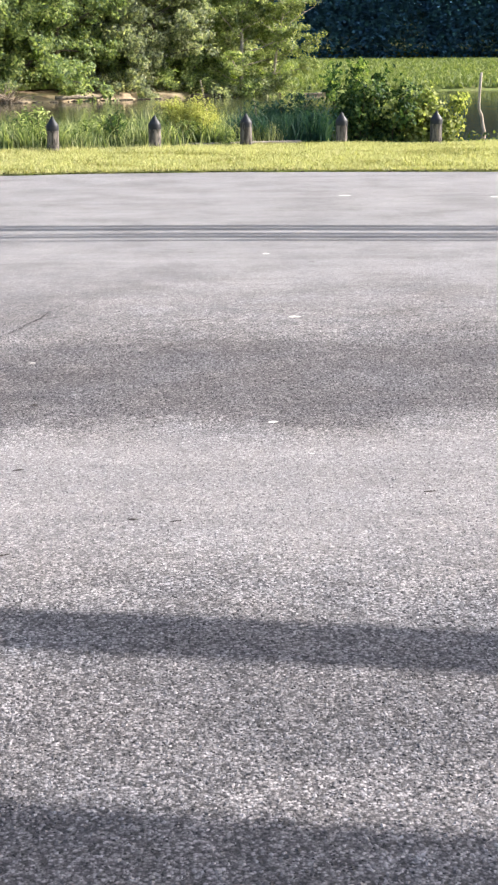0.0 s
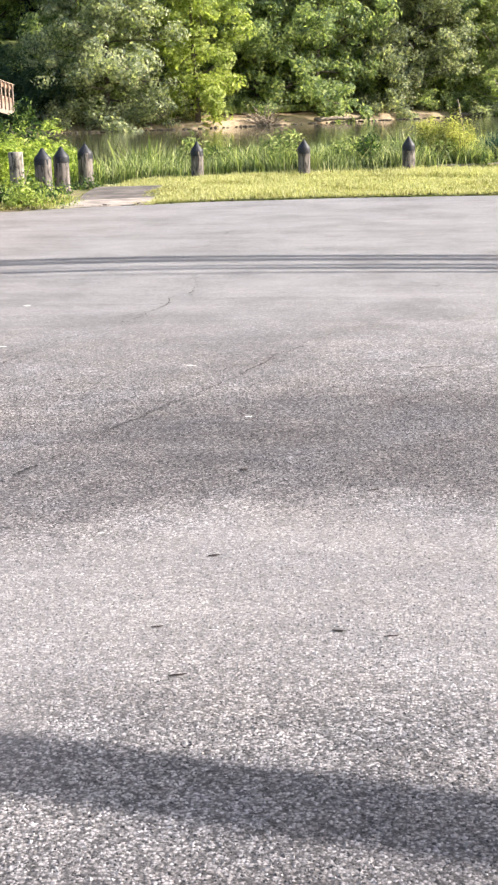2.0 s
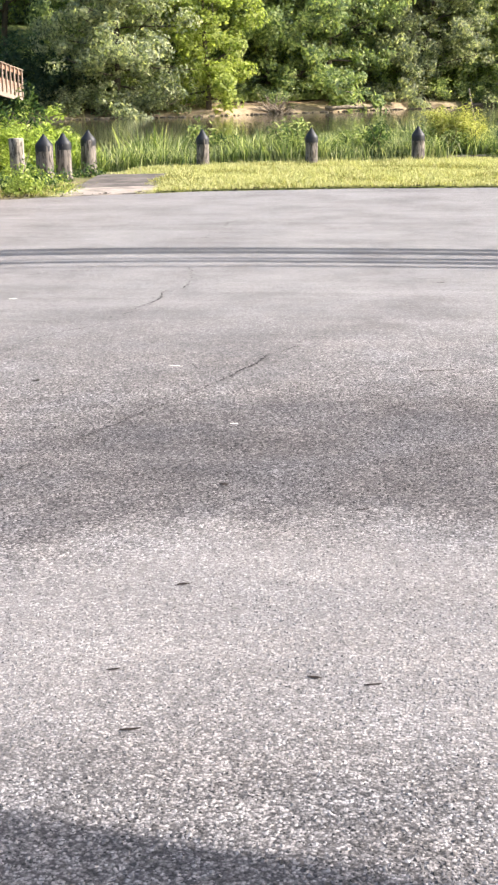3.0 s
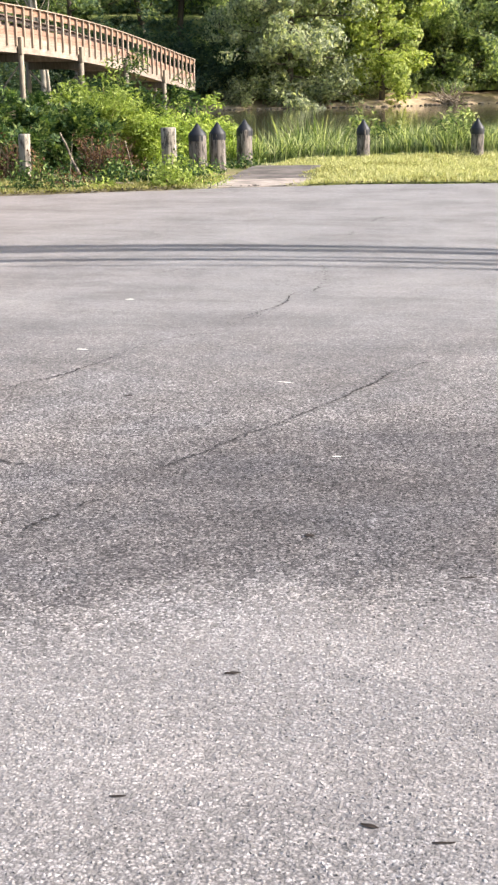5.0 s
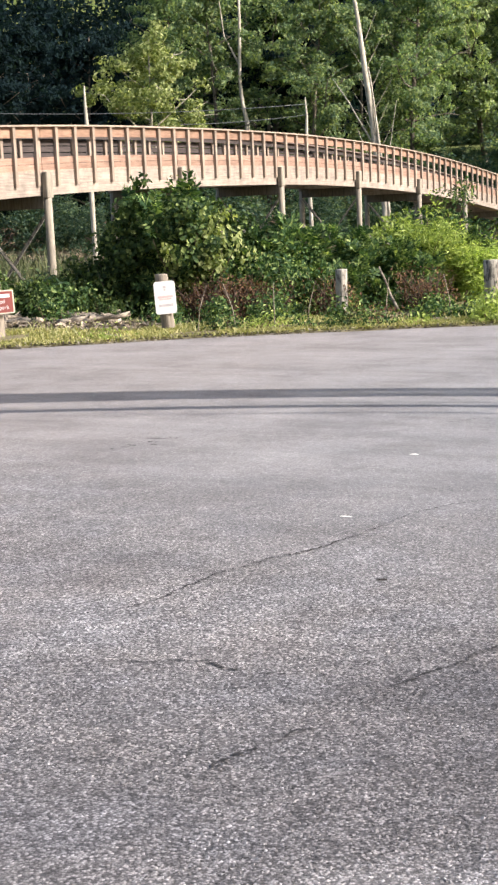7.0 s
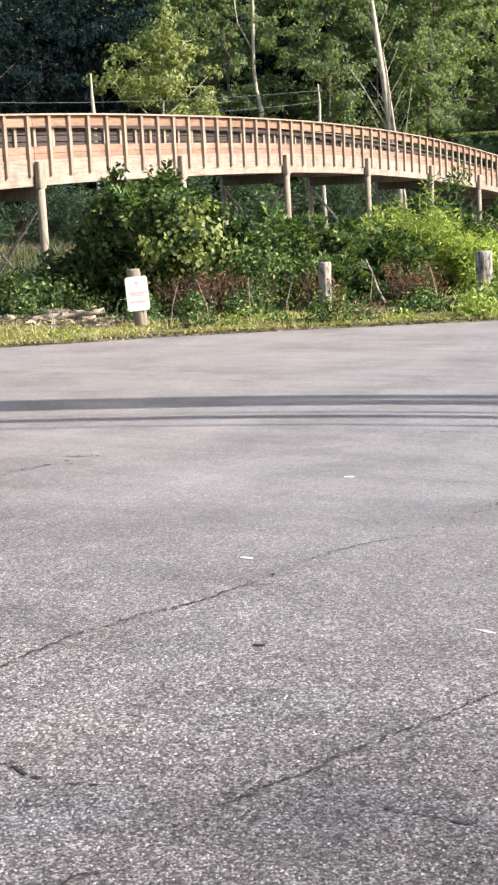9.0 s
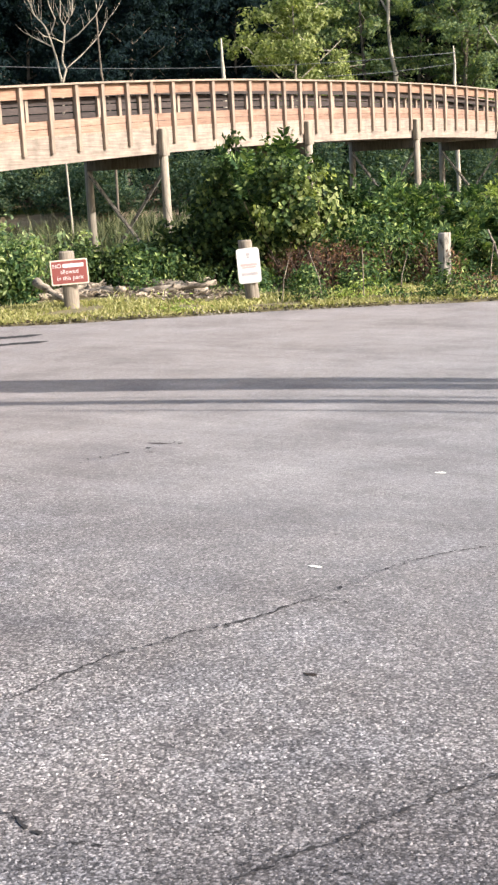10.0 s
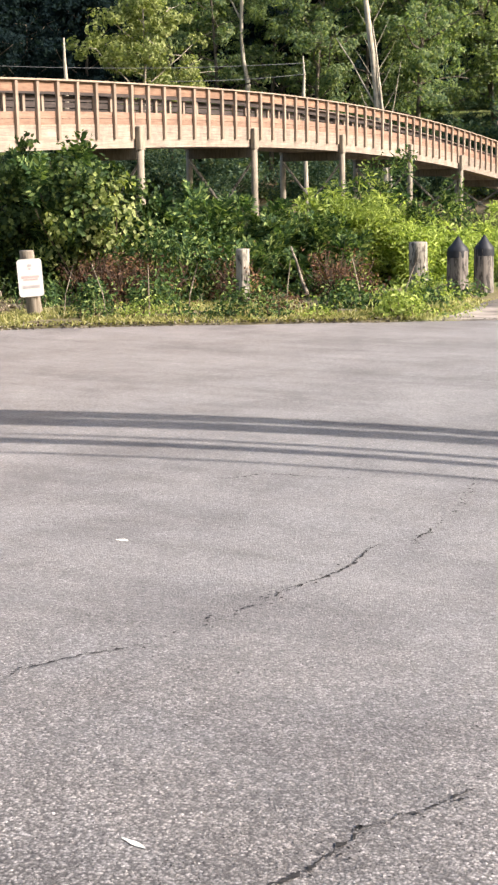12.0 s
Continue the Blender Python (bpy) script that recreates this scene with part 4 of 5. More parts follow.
def plant(src, x, y, turn, scale, label=""):
    ob = copy_thing(src, pose(x, y, float(ground_z(x, y)), 0, 0, turn) @ Matrix.Scale(scale, 4))
    return tagged(ob, label)


t_olive = tree("tree", -21.7, 93.0, 15, 4.8, 11, 0.27, L_OLIVE, "broad grey-green tree hanging low over the water", clumps=800, per=60, bare=0.02, limbs=34, droop=0.6)
t_bright = tree("tree", -15.9, 95.2, 14, 2.9, 12, 0.30, L_BRIGHT, "sunlit yellow-green young tree at the water's edge", clumps=290, per=46, bare=0.08, limbs=22, droop=0.45)
t_green = tree("tree", -8.4, 104.5, 16, 4.4, 13, 0.29, L_GREEN, "tall green broadleaf tree on the sandy shore", clumps=600, per=56, bare=0.04, limbs=24, droop=0.5)
t_mid = tree("tree", -14.2, 107.0, 16, 4.4, 24, 0.30, L_SHORE, "green broadleaf tree in the shore wood", clumps=420, per=56, bare=0.05, limbs=20, droop=0.4)
t_dark = tree("tree", -24.5, 118.0, 17, 4.6, 14, 0.30, L_WOOD_SHADE, "broadleaf tree in the wood, its shade put into the leaf colour", clumps=320, per=56, bare=0.05, limbs=18)
plant(t_olive, -2.3, 110.5, 110, 0.95, "olive-green spreading tree above a shaded bank")
t_point = tree("tree", 5.4, 113.2, 18, 4.3, 18, 0.27, L_POINT, "sunlit green tree with pale slender trunk at the point", bark=M_PALEBARK, clumps=300, per=50, bare=0.1, limbs=22, trunk=0.2, droop=0.3, clump_r=0.62)
plant(t_green, 1.5, 117.0, 200, 1.05)
plant(t_green, -12.8, 103.5, 150, 0.9)
plant(t_olive, -5.5, 112.5, 250, 1.0)
plant(t_point, 7.6, 114.5, 290, 0.8)
for i, (x, y) in enumerate(((-24.6, 98.5), (-19, 103), (-14, 110), (-7, 116), (-1, 120), (4, 122), (-11, 106), (-9, 126), (-25, 110), (-23, 116), (-20, 124), (-16, 118))):
    plant((t_mid, t_green, t_olive)[i % 3], x, y, i * 77, 1.0 + 0.05 * (i % 4))
# beyond the bridge
b2 = tree("tree", -45.5, 72.0, 16.6, 4.2, 17, 0.26, L_SUNNY, "sunlit yellow-green tree standing behind the bridge", bark=M_PALEBARK, clumps=120, per=60, bare=0.48, limbs=11, trunk=0.16, clump_r=0.62)
t_loose = tree("tree", -47.5, 85.0, 21, 4.2, 19, 0.27, L_MIDWOOD, "tall loose-crowned tree behind the bridge", clumps=260, per=54, bare=0.25, limbs=24, trunk=0.2, droop=0.5, clump_r=0.65)
plant(t_loose, -41.5, 86.5, 100, 0.95)
plant(t_loose, -36.6, 92.0, 77, 1.05, "tall lit tree with hanging sprays behind the bridge")
plant(t_loose, -53.5, 88.0, 200, 1.05)
plant(t_loose, -38.5, 97.0, 260, 1.0)
t_tall = tree("tree", -35.2, 103.7, 22, 4.0, 15, 0.32, L_GREEN, "tall tree with bare dark trunk beside a sunlit clearing", clumps=360, per=46, bare=0.24, limbs=20, trunk=0.30)
plant(t_tall, -33.6, 107.0, 120, 0.95)
for i, (x, y) in enumerate(((-29, 109), (-26, 114), (-24, 121), (-30, 118))):
    plant(t_tall, x, y, 40 + i * 85, 0.95 + 0.05 * i)
plant(t_loose, -39.5, 90.5, 33, 0.9)
plant(t_loose, -48.8, 94.0, 150, 1.0)
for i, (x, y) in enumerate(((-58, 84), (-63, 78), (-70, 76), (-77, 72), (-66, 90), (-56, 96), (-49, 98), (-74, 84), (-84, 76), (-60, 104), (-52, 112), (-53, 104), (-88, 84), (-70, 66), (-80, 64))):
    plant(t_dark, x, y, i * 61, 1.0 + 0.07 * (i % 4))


def woods(name, x0, y0, x1, y1, depth, height, count, leaf, seed, material, label, loose=False):
    """A far wood: leafy masses between two points, behind one another, up to the given height."""
    rng = np.random.RandomState(seed)
    n = count // 40
    u, w = rng.random_sample(n), rng.random_sample(n)
    x = x0 + (x1 - x0) * u + (y1 - y0) * 0 + rng.normal(size=n)
    y = y0 + (y1 - y0) * u + depth * w
    hh = height * (0.75 + 0.35 * np.sin(u * 37) * np.sin(u * 91 + 1))
    z = ground_z(x, y) + hh * rng.random_sample(n) ** 0.8 * (0.6 + 0.4 * w)
    c = np.stack([x, y, z], 1)
    d = rng.normal(size=(n, 40, 3))
    d /= np.linalg.norm(d, axis=2)[..., None]
    pts = (c[:, None] + d * (leaf * (6.0 if loose else 2.6)) * rng.random_sample((n, 40, 1)) ** 0.4).reshape(-1, 3)
    v, f = leaves(pts, leaf, rng, 0.7, 1.0) if loose else leaves(pts, leaf, rng, out=d.reshape(-1, 3))
    return tagged(new(name, mesh_of(name, v, f, material)), label, "woods", kind="stuff")


woods("far_woods", 0, 232, 120, 244, 18, 36, 240000, 0.62, 1, L_WOOD_HAZE, "wooded hillside beyond the meadow, blue haze and shade put into its colour", True)
woods("woods_behind_bridge", -125, 74, -49, 112, 30, 30, 120000, 0.62, 2, L_WOOD_SHADE, "wood behind the footbridge, its shade put into the leaf colour")
woods("woods_on_the_rise", -62, 132, -26, 144, 16, 38, 90000, 0.62, 4, L_WOOD_SHADE, "wood beyond a sunlit clearing, its shade put into the leaf colour")
woods("woods_behind_shore", -20, 121, 3, 128, 14, 26, 80000, 0.5, 3, L_SHORE, "dark wood behind the trees of the far shore")


def dead_tree(x, y, limbs, label, material=M_PALEBARK, name="dead_tree", rz=0.0, twigs=0):
    """A bare tree: limbs of (points above its foot, foot radius, tip radius)."""
    ob = thing(name, x, y, float(ground_z(x, y)), label, "dead tree", rz=rz)
    pieces = []
    for pts, r0, r1 in limbs:
        k = len(pts)
        fine, radii = [], []
        rg = random.Random(k + int(r0 * 1000))
        for i in range(k - 1):
            for u in (0, 0.33, 0.66):
                p = Vector(pts[i]).lerp(Vector(pts[i + 1]), u)
                fine.append(p + Vector((rg.uniform(-1, 1), rg.uniform(-1, 1), 0)) * r0 * 0.35)
                radii.append((r0 + (r1 - r0) * (i + u) / (k - 1)) * rg.uniform(0.82, 1.15))
        fine.append(Vector(pts[-1]))
        radii.append(r1)
        pieces.append(tube(fine, radii, 7))
        if twigs and r1 < 0.03:      # fine twigs towards the tips
            for j in range(k * twigs):
                p = fine[-1 - rg.randrange(min(len(fine), 6))]
                d = (fine[-1] - fine[-4]).normalized() + Vector((rg.uniform(-1, 1), rg.uniform(-0.6, 0.6), rg.uniform(0.0, 0.8))) * 0.9
                q = p + d * rg.uniform(0.3, 0.7)
                pieces.append(tube([p, p.lerp(q, 0.5) + Vector((0, 0, 0.06)), q + Vector((0, 0, rg.uniform(0.05, 0.35)))], (0.013, 0.009, 0.005), 4))
    v, f = join(pieces)
    part("trunk", mesh_of("trunk", v, f, material, True), ob)
    return ob


dead_tree(-34.0, 81.6, [([(0, 0, -1), (-0.3, 0, 3), (-0.9, -.3, 8), (-1.5, -.6, 14), (-1.8, -.8, 17)], 0.28, 0.10),
                        ([(0.28, 0, -1), (-0.02, 0, 3), (-0.58, -.3, 8), (-0.95, -.5, 11.5)], 0.13, 0.04),
                        ([(-0.35, 0, 3), (-1.3, 0.2, 6), (-2.1, 0.2, 8)], 0.035, 0.012),
                        ([(-0.5, 0, 4.5), (0.1, 0.2, 7), (0.5, 0.3, 9.5)], 0.03, 0.012),
                        ([(-0.9, -.2, 7), (-2.4, -.2, 9.5), (-3.4, -.3, 11)], 0.06, 0.02)]
          + [([(-0.35 - 0.09 * (h_ - 3), -0.2, h_), (-0.35 - 0.09 * (h_ - 3) + 0.5 * w_, 0.1, h_ + 0.9), (-0.35 - 0.09 * (h_ - 3) + 1.1 * w_, 0.2, h_ + 1.5 + 0.4 * abs(w_))], 0.022, 0.008)
             for h_, w_ in ((4.2, -0.9), (5.0, 0.6), (5.6, -1.3), (6.3, 0.9), (6.9, -0.8), (7.6, 0.7), (8.2, -1.4), (8.8, 1.0), (9.4, -1.0), (10.1, 0.7), (10.8, -1.2), (11.6, 0.8), (12.3, -0.9), (13.1, 0.6))], "tall bleached dead trunk leaning behind the bridge")
dead_tree(-44.8, 84.0, [([(0, 0, -1), (-0.1, 0, 6), (-0.5, 0, 10), (-0.4, 0, 16)], 0.20, 0.08),
                        ([(-0.5, 0, 11), (-1.6, 0, 13), (-1.9, 0, 15.5)], 0.07, 0.03)], "pale slender bare tree in the wood")
Z0 = 6.49 - float(ground_z(-50.1, 58.0))       # height of the fork above the foot
dead_tree(-50.1, 58.0, [([(0, 0.1, -0.6), (-0.1, 0, Z0 * 0.5), (0.02, 0, Z0)], 0.07, 0.06),
                        ([(0, 0, Z0 - 0.2), (-0.12, 0.1, Z0 + 0.94), (-0.4, 0.2, Z0 + 2.2), (-0.68, 0.3, Z0 + 2.9), (-1.11, 0.3, Z0 + 3.4), (-1.5, 0.3, Z0 + 4.4)], 0.065, 0.024),
                        ([(-0.41, 0.2, Z0 + 2.4), (-0.09, 0, Z0 + 3.17), (-0.37, -0.1, Z0 + 3.83), (-0.5, -0.1, Z0 + 4.8)], 0.038, 0.02),
                        ([(-0.42, 0.2, Z0 + 1.84), (-1.02, 0.5, Z0 + 2.19), (-1.47, 0.7, Z0 + 2.47)], 0.034, 0.015),
                        ([(0.03, 0, Z0 - 0.1), (0.24, 0, Z0 + 0.65), (0.09, -0.1, Z0 + 1.12), (0.24, -0.2, Z0 + 1.86), (0.36, -0.2, Z0 + 2.78), (0.74, -0.2, Z0 + 3.32), (0.9, 0, Z0 + 4.6)], 0.065, 0.024),
                        ([(0.29, -0.2, Z0 + 1.9), (0.99, -0.6, Z0 + 2.29), (1.92, -0.9, Z0 + 3.13), (2.3, -1.0, Z0 + 3.67)], 0.045, 0.018),
                        ([(0.24, 0, Z0 + 0.65), (1.22, 0.4, Z0 + 1.44), (2.04, 0.7, Z0 + 2.25), (2.53, 0.9, Z0 + 3.06)], 0.038, 0.016),
                        ([(0.25, -0.2, Z0 + 1.95), (-0.26, -0.5, Z0 + 2.16), (-0.82, -0.7, Z0 + 2.28)], 0.03, 0.014),
                        ([(0.36, -0.2, Z0 + 2.78), (0.15, 0.1, Z0 + 3.16), (0.27, 0.3, Z0 + 4.6)], 0.04, 0.02)], "bare white dead tree with forking branches", rz=41.8, twigs=2)
dead_tree(-48.3, 59.6, [([(0, 0, -0.6), (0.05, 0, 5.5), (-0.12, 0, 7.3), (-0.37, 0, 8.6), (-0.40, 0, 9.7), (-0.42, 0, 11.5)], 0.075, 0.045)], "slender grey bare tree beside a white dead tree", M_BARK, rz=41.8)
dead_tree(8.15, 36.2, [([(0, 0, -0.8), (0.14, 0, 1.5), (-0.02, 0, 2.1), (0.0, 0, 3.05)], 0.06, 0.035)], "thin bleached snag standing in the shallows")
dead_tree(0.6, 27.0, [([(0, 0, -0.2), (-0.1, 0, 0.6), (-0.24, 0, 1.25)], 0.02, 0.012)], "leaning dry stick among reeds", M_DRIFT, "dead_stick")
dead_tree(1.55, 27.6, [([(0, 0, -0.2), (0.0, 0, 0.6), (-0.06, 0, 0.95)], 0.016, 0.01)], "leaning dry stick among reeds", M_DRIFT, "dead_stick")
for x, y, top_z, r in ((-33.95, 70.5, 7.35, 0.11), (-35.1, 51.4, 7.0, 0.11)):
    z = float(ground_z(x, y))
    ob = thing("utility_pole", x, y, z, "short weathered pole carrying a thin cable", "utility pole", "poles behind the bridge")
    rg = random.Random(int(y))
    hh = top_z - z
    v, f = tube([(0.0, 0, -0.5)] + [(0.03 * rg.uniform(-1, 1) - 0.12 * u, 0, hh * u) for u in (0.3, 0.5, 0.65, 0.8, 0.9, 1.0)], [r * q * rg.uniform(0.85, 1.1) for q in (1.1, 1.0, 0.95, 0.85, 0.8, 0.6, 0.25)], 10)
    part("pole", mesh_of("pole", v, f, M_PALEBARK, True), ob)
for a, b, sag in (((-60, 34, 9.35), (-33.95, 70.5, 7.0), 1.34), ((-37.5, 63.0, 5.9), (-33.95, 70.5, 6.45), 0.1)):
    pts = [Vector(a).lerp(Vector(b), u) - Vector((0, 0, sag * 4 * u * (1 - u))) for u in np.linspace(0, 1, 24)]
    ob = thing("utility_cable", 0, 0, 0, "thin steel cable strung behind the bridge", "cable", "cables behind the bridge")
    v, f = tube(pts, [0.014] * 24, 5)
    part("cable", mesh_of("cable", v, f, M_STEEL, True), ob)

# bushes on the bank behind the bridge
bank_bush = thing("bank_bush", -60, 72, float(ground_z(-60, 72)), "dark bush on the bank behind the bridge", "bush", "bushes behind the bridge")
rg = np.random.RandomState(401)
c = rg.normal(size=(120, 3)) * (1.5, 1.3, 0.95) + (0, 0, 1.7)
d = rg.normal(size=(120, 40, 3))
d /= np.linalg.norm(d, axis=2)[..., None]
p = (c[:, None] + d * 0.6 * rg.random_sample((120, 40, 1)) ** 0.5).reshape(-1, 3)
lv, lf = leaves(p[p[:, 2] > -0.3], 0.22, rg)
part("foliage", mesh_of("foliage", lv, lf, L_BANK), bank_bush)
for i in range(26):
    x = -90 + 58 * i / 25 + 1.1 * math.sin(i * 3.7)
    y = float(np.interp(x, SHORE_X, SHORE_Y)) + 3.5 + 2.0 * math.sin(i * 1.9)
    copy_thing(bank_bush, pose(x, y, float(ground_z(x, y)), 0, 0, i * 83) @ Matrix.Scale(0.75 + 0.5 * ((i * 11) % 7) / 7, 4))

for x, y, k in ((-35.2, 91.5, 1.15), (-33.0, 92.5, 1.2), (-30.8, 92.0, 1.15), (-28.6, 93.0, 1.2), (-26.6, 92.5, 1.0), (-37.4, 92.5, 1.2)):
    copy_thing(bank_bush, pose(x, y, float(ground_z(x, y)), 0, 0, x * 37) @ Matrix.Scale(k, 4))

# low hedges across the clearing
for i in range(15):
    x = -49 + 0.9 * i
    for y, k in ((115.8 + 0.374 * (x + 43.6), 0.26), (123.8 + 0.37 * (x + 46.4), 0.55)):
        y += 0.5 * math.sin(i * 2.9)
        copy_thing(bank_bush, pose(x, y, float(ground_z(x, y)), 0, 0, i * 71) @ Matrix.Scale(k * (0.85 + 0.3 * ((i * 5) % 7) / 7), 4))

# undergrowth along the far shore
shore_bush = None
for i in range(32):
    u = i / 31
    x = -33 + 41 * u + 0.8 * math.sin(i * 5.1)
    y = float(np.interp(x, SHORE_X, SHORE_Y)) + 5.6 + 1.3 * math.sin(i * 2.3)
    if -12.6 < x < -5.5 and i > 2:
        y += 4.5
    if i in (0, 1, 2):
        rg = np.random.RandomState(300 + i)
        ob = thing("shore_bush", x, y, float(ground_z(x, y)), "low bush under the trees of the far shore", "bush", "bushes on the far shore")
        c = rg.normal(size=(46, 3)) * (1.0, 0.9, 0.5) + (0, 0, 0.9)
        d = rg.normal(size=(46, 34, 3))
        d /= np.linalg.norm(d, axis=2)[..., None]
        p = (c[:, None] + d * 0.5 * rg.random_sample((46, 34, 1)) ** 0.5).reshape(-1, 3)
        lv, lf = leaves(p[p[:, 2] > -0.2], 0.24, rg)
        part("foliage", mesh_of("foliage", lv, lf, (L_GREEN, L_OLIVE, L_FEATHER)[i]), ob)
        shore_bush = (shore_bush or []) + [ob]
    else:
        src = shore_bush[2 if u > 0.7 and i % 2 else (i * 7) % 2]
        copy_thing(src, pose(x, y, float(ground_z(x, y)), 0, 0, i * 67) @ Matrix.Scale(0.6 + 0.4 * ((i * 13) % 7) / 7, 4))
for x, y, k in ((-22.8, 92.0, 1.0), (-21.0, 92.4, 0.9), (-24.6, 91.4, 0.9), (-19.2, 93.0, 0.7)):
    copy_thing(shore_bush[1], pose(x, y, float(ground_z(x, y)), 0, 0, x * 50) @ Matrix.Scale(k, 4))
for i, (x, y, k) in enumerate(((2.0, 112.6, 0.8), (3.7, 112.4, 1.0), (5.2, 112.5, 1.15), (6.7, 113.1, 1.05), (8.3, 114.2, 0.8))):
    copy_thing(shore_bush[i % 2], pose(x, y, float(ground_z(x, y)), 0, 0, i * 97) @ Matrix.Scale(k, 4))
brush = thing("brush_heap", -11.6, 97.6, float(ground_z(-11.6, 97.6)), "heap of dry pale branches on the shore", "brush heap")
rg = np.random.RandomState(77)
v, f = join([tube(limb_points((rg.normal() * .3, rg.normal() * .3, 0), (rg.normal(), rg.normal() * .5, 0.75), 1.0 + rg.random_sample(), rg, 3, -0.25), (0.045, 0.03, 0.02, 0.012), 4) for _ in range(60)])
part("brushwood", mesh_of("brushwood", v, f, M_DRIFT), brush)


rg = np.random.RandomState(31)
rock_v, rock_f, base_i = [], [], 0
ico = bmesh.new()
bmesh.ops.create_icosphere(ico, subdivisions=1, radius=1.0)
ico_v = np.array([tuple(v_.co) for v_ in ico.verts])
ico_f = np.array([[v_.index for v_ in f_.verts] for f_ in ico.faces])
ico.free()
for i in range(150):
    x = -27 + 30 * rg.random_sample()
    y = float(np.interp(x, SHORE_X, SHORE_Y)) + 0.2 + 0.5 * rg.random_sample() ** 2
    size_ = (0.05 + 0.12 * rg.random_sample() ** 2) * np.array([1.5, 1.0, 0.6]) * (0.7 + 0.6 * rg.random_sample(3))
    rock_v.append(ico_v * (1 + 0.18 * rg.normal(size=(len(ico_v), 1))) * size_ + (x, y, max(float(ground_z(x, y)), -1.0) + 0.03))
    rock_f.append(ico_f + base_i)
    base_i += len(ico_v)
tagged(new("shore_rocks", mesh_of("shore_rocks", np.concatenate(rock_v), np.concatenate(rock_f), M_BARK)), "brown stones and bark scattered along the far waterline", "rocks", kind="stuff")


# ---- shrubs ----
def shrub(x, y, h, r, seed, leaf, material, label, name="shrub", clumps=60, per=40, slim=0.5, stems=14, up=0.4):
    z = float(ground_z(x, y))
    ob = thing(name, x, y, z, label, "shrub", "shrubs on the bank")
    rng = np.random.RandomState(seed)
    pieces, ends = [], []
    for k in range(stems):
        a = rng.random_sample() * 6.28
        d = (math.cos(a) * r / h * rng.random_sample() * 1.1, math.sin(a) * r / h * rng.random_sample() * 1.1, 1)
        lp = limb_points((rng.normal() * r * 0.25, rng.normal() * r * 0.25, -0.1), d, h * (0.7 + 0.4 * rng.random_sample()), rng, 5, 0.0, 0.16)
        pieces.append(tube(lp, (0.016, 0.013, 0.011, 0.008, 0.006, 0.004), 4))
        ends += lp[1:]
    ends = np.array([tuple(e) for e in ends])
    c = ends[rng.randint(len(ends), size=clumps)] + rng.normal(size=(clumps, 3)) * (r * 0.22, r * 0.22, h * 0.08)
    d = rng.normal(size=(clumps, per, 3))
    d /= np.linalg.norm(d, axis=2)[..., None]
    pts = (c[:, None] + d * (0.10 + 0.22 * rng.random_sample((clumps, 1, 1))) * rng.random_sample((clumps, per, 1)) ** 0.5).reshape(-1, 3)
    keep = pts[:, 2] > 0.02
    out = (d * 0.7 + (c * (1 / r, 1 / r, 0) * 0.4)[:, None]).reshape(-1, 3)[keep]
    pts = pts[keep]
    v, f = join(pieces)
    part("stem", mesh_of("stem", v, f, M_TWIG), ob)
    lv, lf = leaves(pts, leaf, rng, slim, up, out=out if slim > 0.3 else None)
    part("foliage", mesh_of("foliage", lv, lf, material), ob)
    return ob


def fronds(foot, aim, length, rng, pairs=9, leaf=0.11):
    """Feather-shaped leaves: drooping ribs from the feet along the aims, with leaflets in pairs on both sides and one at the tip."""
    n = len(foot)
    aim = aim / np.linalg.norm(aim, axis=1)[:, None]
    side = np.cross(aim, (0, 0, 1.0)) + 1e-6
    side /= np.linalg.norm(side, axis=1)[:, None]
    roll = rng.normal(size=(n, 1)) * 0.9
    side = side * np.cos(roll) + np.cross(aim, side) * np.sin(roll)
    ln = length * (0.7 + 0.6 * rng.random_sample(n))
    quads = []
    for k in range(pairs + 1):
        u = 0.16 + 0.84 * k / pairs
        p = foot + aim * (ln * u)[:, None]
        p[:, 2] -= 0.30 * ln * u * u
        along = aim * 1.0
        along[:, 2] -= 0.6 * u
        along /= np.linalg.norm(along, axis=1)[:, None]
        for sg in ((1, -1) if k < pairs else (0,)):
            d = along * (0.55 if sg else 1.0) + side * sg * 0.85 + rng.normal(size=(n, 3)) * 0.30
            d[:, 2] -= 0.10
            d /= np.linalg.norm(d, axis=1)[:, None]
            size = leaf * math.sin(math.pi * (0.25 + 0.6 * u)) * (0.8 + 0.4 * rng.random_sample(n))[:, None]
            across = np.cross(d, np.cross(side, along)) * 0.19
            m = p + d * size * 0.45
            quads.append(np.stack([p, m + across * size, p + d * size, m - across * size], 1))
    v = np.concatenate(quads)
    return v.reshape(-1, 3), np.arange(len(v) * 4).reshape(-1, 4)


